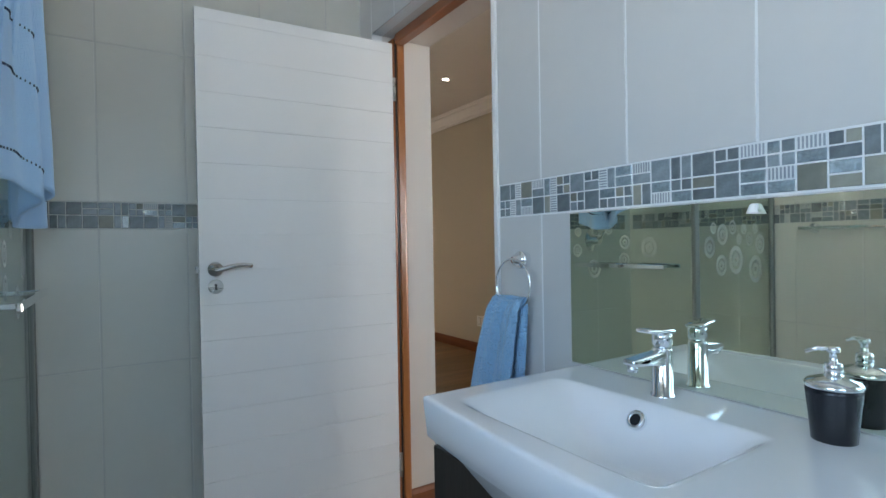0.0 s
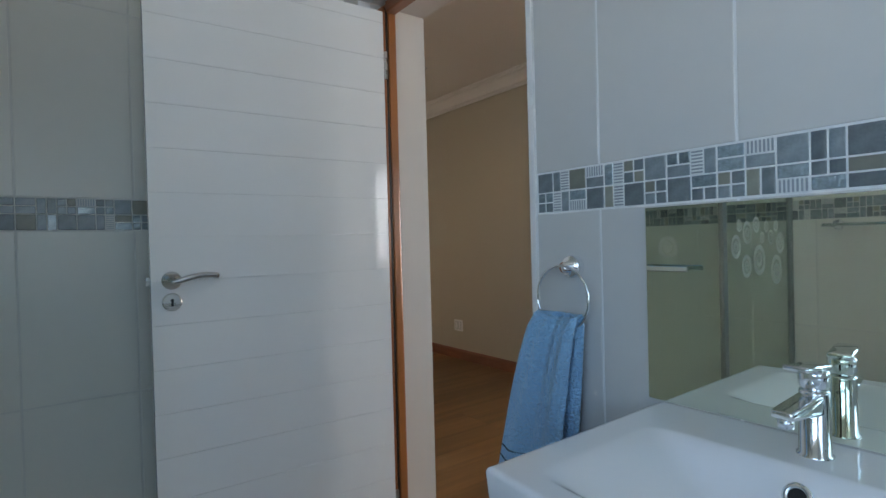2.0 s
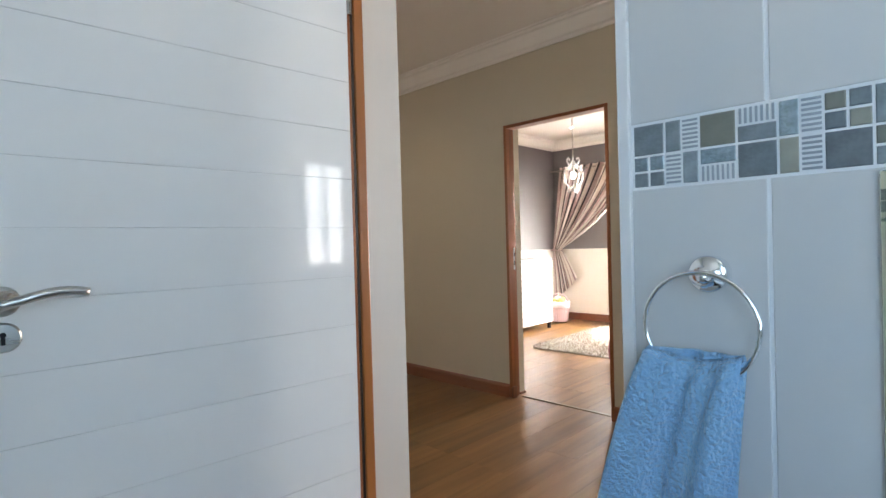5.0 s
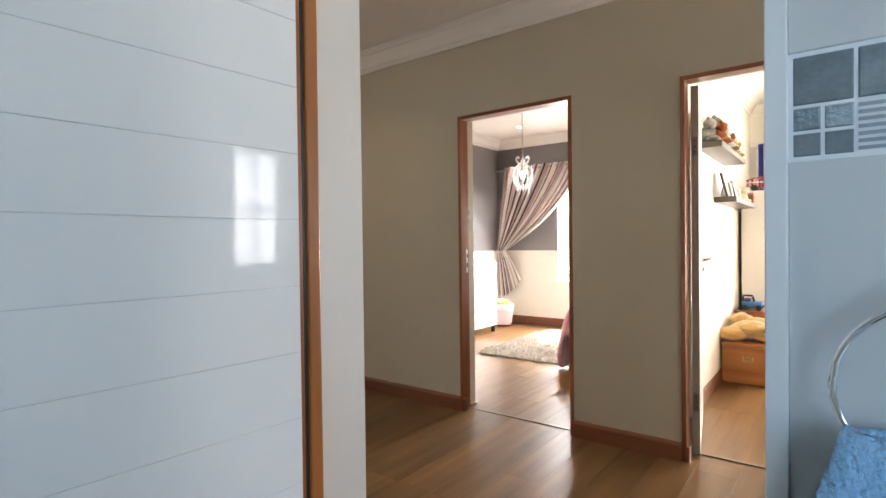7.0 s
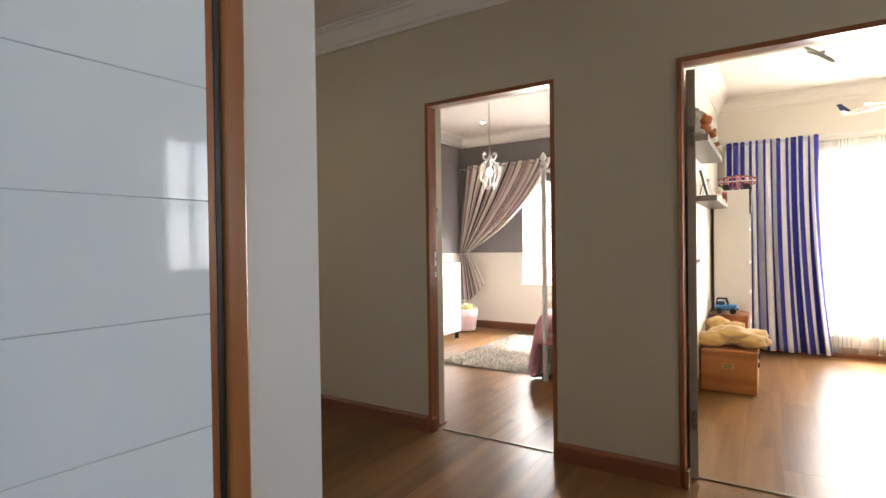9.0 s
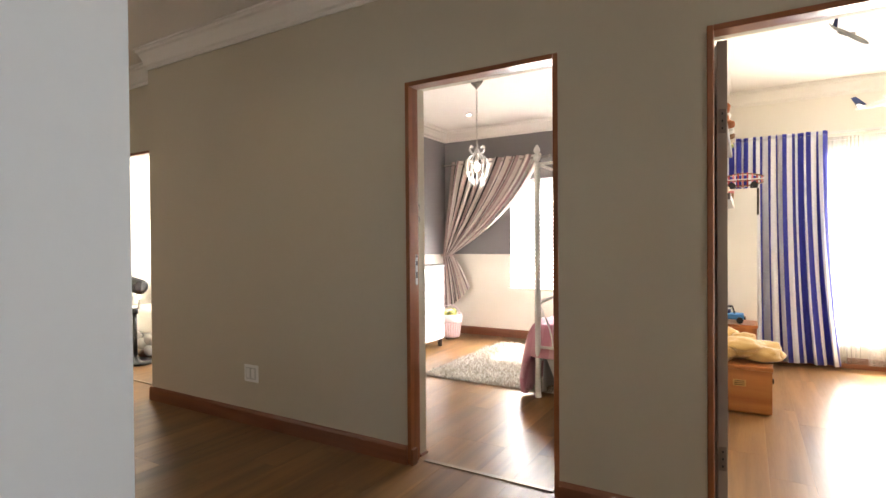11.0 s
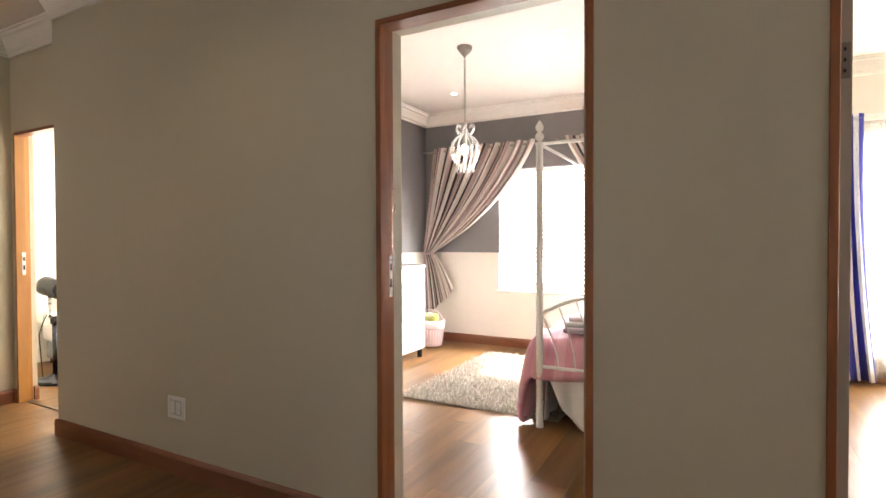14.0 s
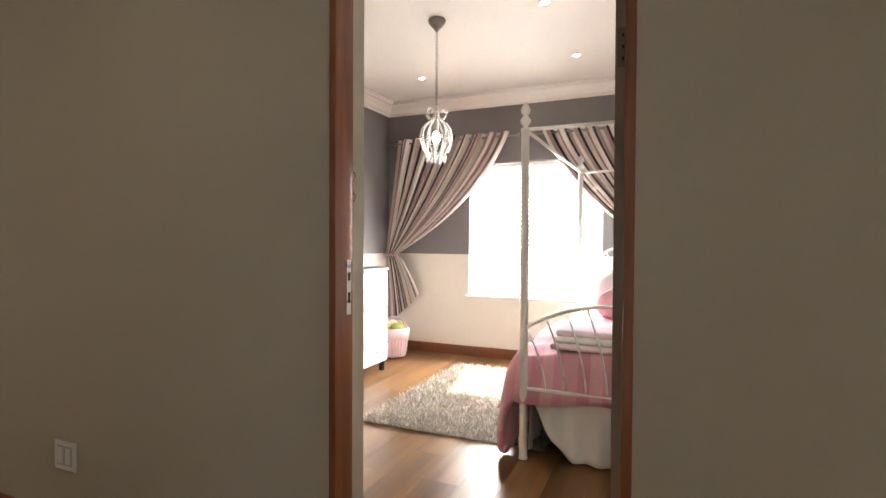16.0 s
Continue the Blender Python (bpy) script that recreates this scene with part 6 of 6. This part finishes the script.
for x in (-5.88, -5.2):
    for y in (3.42, 3.86):
        part("foot", box(x - 0.02, x + 0.02, y - 0.02, y + 0.02, 0, 0.05), M_BLACK, sofa)
bone = thing("bone_cushion", (-5.35, 3.345, 0.2), "grey bone-shaped cushion against the day bed", "cushion")
bm = bmesh.new()
for dx, dz in ((-0.11, 0.06), (-0.11, -0.06), (0.11, 0.06), (0.11, -0.06), (0, 0), (-0.05, 0), (0.05, 0)):
    blob(bm, (-5.35 + dx, 3.30, 0.13 + dz), (0.075, 0.045, 0.068), None, 0.05, 1.0, 2)
part("padding", bm, TOY["grey"], bone, "", True)


# ---------------- floor planks, wall tiles and mosaic ----------------
PLANKS = {}


def plank(parent, w, length, at):
    key = round(length, 3)
    if key not in PLANKS:
        bm = box(-w / 2 + 0.0002, w / 2 - 0.0002, -length / 2 + 0.0002, length / 2 - 0.0002, -0.008, 0.0)
        top = [e for e in bm.edges if all(v.co.z > -0.001 for v in e.verts)]
        bmesh.ops.bevel(bm, geom=top, offset=0.0004, segments=1, affect="EDGES")
        PLANKS[key] = finish("plank", bm, M_PLANK)
    ob = new("plank", PLANKS[key])
    ob.parent = parent
    ob.location = at


def lay(x0, x1, y0, y1, seed):
    rng = random.Random(seed)
    w, full = 0.194, 1.29
    x = x0
    while x < x1 - 0.02:
        ww = w
        y = y0 - rng.choice((0.0, 0.3, 0.6, 0.9))
        while y < y1 - 0.01:
            a, b = max(y, y0), min(y + full, y1)
            if b - a > 0.03:
                plank(floor, ww, round(b - a, 3), (x + ww / 2, (a + b) / 2, 0))
            y += full
        x += ww


lay(-5.14, 3.2, 0.06, 2.50, 1)
lay(-3.2, -0.03, 2.50, 6.2, 2)
lay(0.06, 2.2, 2.50, 6.2, 3)
structure("floor_study", box(-6.0, -3.36, 2.5, 5.2, -0.008, -0.0005), M_PLANK, "brown laminate floor of the study", "floor")

STRIP0, STRIP1, MOD = 1.264, 1.355, 0.0452


def rows(top):
    return [(0.0, 0.228), (0.232, 0.778), (0.782, STRIP0 - 0.002), (STRIP1 + 0.002, 1.903), (1.907, top)]


def tile_wall(parent, cuts, place, yaw, holes=(), top=2.598, glaze=None):
    """Tall glazed tiles between the joints given; place(a, z) gives the spot on the wall face."""
    for a, b in zip(cuts, cuts[1:]):
        for lo, hi in rows(top):
            parts = [(a, b, lo, hi)]
            for ha, hb, hl, hh in holes:
                cut = []
                for p, q, r, s in parts:
                    if q <= ha or p >= hb or s <= hl or r >= hh:
                        cut.append((p, q, r, s))
                        continue
                    cut += [(p, ha, r, s), (hb, q, r, s), (max(p, ha), min(q, hb), r, hl), (max(p, ha), min(q, hb), hh, s)]
                parts = [c for c in cut if c[1] - c[0] > 0.012 and c[3] - c[2] > 0.012]
            for p, q, r, s in parts:
                plate(parent, "tile", q - p - 0.004, s - r, 0.006, glaze or M_TILE, place((p + q) / 2, (r + s) / 2), yaw)


span = lambda a, b, step, first: [a] + [first + step * i for i in range(60) if a + 0.01 < first + step * i < b - 0.01] + [b]
tile_wall(wall_vanity, span(-0.12, 2.85, 0.2695, 0.8405 - 0.2695 * 3 + 0.177 - 0.0), lambda a, z: (a, 0.006, z), 0, [(0.0, 0.842, -1, 2.09)])
tile_wall(wall_back, span(-1.85, 0.0, 0.276, -1.538), lambda a, z: (-0.126, a, z), 90, glaze=M_TILE_WARMLIT)
tile_wall(wall_south, span(-0.12, 2.85, 0.2695, 0.02), lambda a, z: (a, -1.856, z), 180, [WIN_BATH], glaze=M_TILE_WARMLIT)
tile_wall(wall_right, span(-1.85, 0.0, 0.276, -1.538), lambda a, z: (2.856, a, z), -90, [WIN_FILL], glaze=M_TILE_WARMLIT)

RIB = {}


def ribbed(parent, w, h, flat, at, yaw):
    """A white ribbed insert; flat: the ribs lie level."""
    key = (round(w, 4), round(h, 4), flat)
    if key not in RIB:
        bm = bmesh.new()
        n = max(3, round((h if flat else w) / 0.0062))
        for i in range(n):
            p, q = (i + 0.25) / n, (i + 0.75) / n
            if flat:
                bx(bm, -w / 2, w / 2, -0.006, 0, -h / 2 + p * h, -h / 2 + q * h)
            else:
                bx(bm, -w / 2 + p * w, -w / 2 + q * w, -0.006, 0, -h / 2, h / 2)
        RIB[key] = finish("mosaic_piece", bm, M_STRIPE)
    ob = new("mosaic_piece", RIB[key])
    ob.parent = parent
    ob.matrix_basis = pose(*at, 0, 0, yaw)


def mosaic(parent, a0, a1, place, yaw, first_rows, seed, sign=1):
    """Two courses of small square modules, each whole, halved, quartered or ribbed."""
    rng = random.Random(seed)
    g = 0.0030
    stone = lambda: rng.choice((M_SLATE, M_SLATE, M_SLATE, M_SLATE, M_OLIVE, M_FOIL, M_FOIL))

    def piece(x, z, w, h, m):
        plate(parent, "mosaic_piece", w - g, h - g, 0.0062, m, place(x, z), yaw, 0.0012)

    n = int((a1 - a0) / MOD + 0.5)
    for i in range(n):
        cx = a0 + (i + 0.5) * MOD
        if cx + MOD / 2 > a1 + 0.012:
            break
        tall = i < len(first_rows[0]) and first_rows[0][i] == "R"
        for row in (0, 1):
            cz = STRIP1 - (row + 0.5) * MOD - 0.0003
            kind = first_rows[row][i] if i < len(first_rows[row]) else rng.choice("SSSQQVVHHGTLS")
            q, h = MOD / 4, MOD / 2
            if kind in "SO":
                piece(cx, cz, MOD, MOD, M_OLIVE if kind == "O" else rng.choice((M_SLATE, M_SLATE, M_SLATE, M_SLATE, M_OLIVE)))
            elif kind == "Q":
                for dx in (-q, q):
                    for dz in (-q, q):
                        piece(cx + dx, cz + dz, h, h, stone())
            elif kind == "V":
                for dx in (-q, q):
                    piece(cx + dx, cz, h, MOD, stone())
            elif kind == "H":
                for dz in (-q, q):
                    piece(cx, cz + dz, MOD, h, stone())
            elif kind in "GR":
                piece(cx - q * sign, cz, h, MOD, stone())
                ribbed(parent, h - g, MOD - g, True, place(cx + q * sign, cz), yaw)
            elif kind == "g":
                piece(cx + q * sign, cz, h, MOD, stone())
                ribbed(parent, h - g, MOD - g, True, place(cx - q * sign, cz), yaw)
            elif kind == "T":
                piece(cx, cz - q, MOD, h, stone())
                ribbed(parent, MOD - g, h - g, False, place(cx, cz + q), yaw)
            elif kind == "t":
                piece(cx, cz + q, MOD, h, stone())
                ribbed(parent, MOD - g, h - g, False, place(cx, cz - q), yaw)
            elif kind == "L":
                piece(cx, cz - q, MOD, h, stone())
                for dx in (-q, q):
                    piece(cx + dx, cz + q, h, h, stone())
            elif kind == "l":
                piece(cx, cz + q, MOD, h, stone())
                for dx in (-q, q):
                    piece(cx + dx, cz - q, h, h, stone())


mosaic(wall_vanity, 0.847, 2.85, lambda a, z: (a, 0.006, z), 0, ("SGOTRQSLgHTS", "QgtSRSQSlQVt"), 21)
mosaic(wall_back, -1.80, -0.02, lambda a, z: (-0.126, a, z), 90, ("", ""), 22)
mosaic(wall_south, -0.10, 2.80, lambda a, z: (a, -1.856, z), 180, ("", ""), 23)
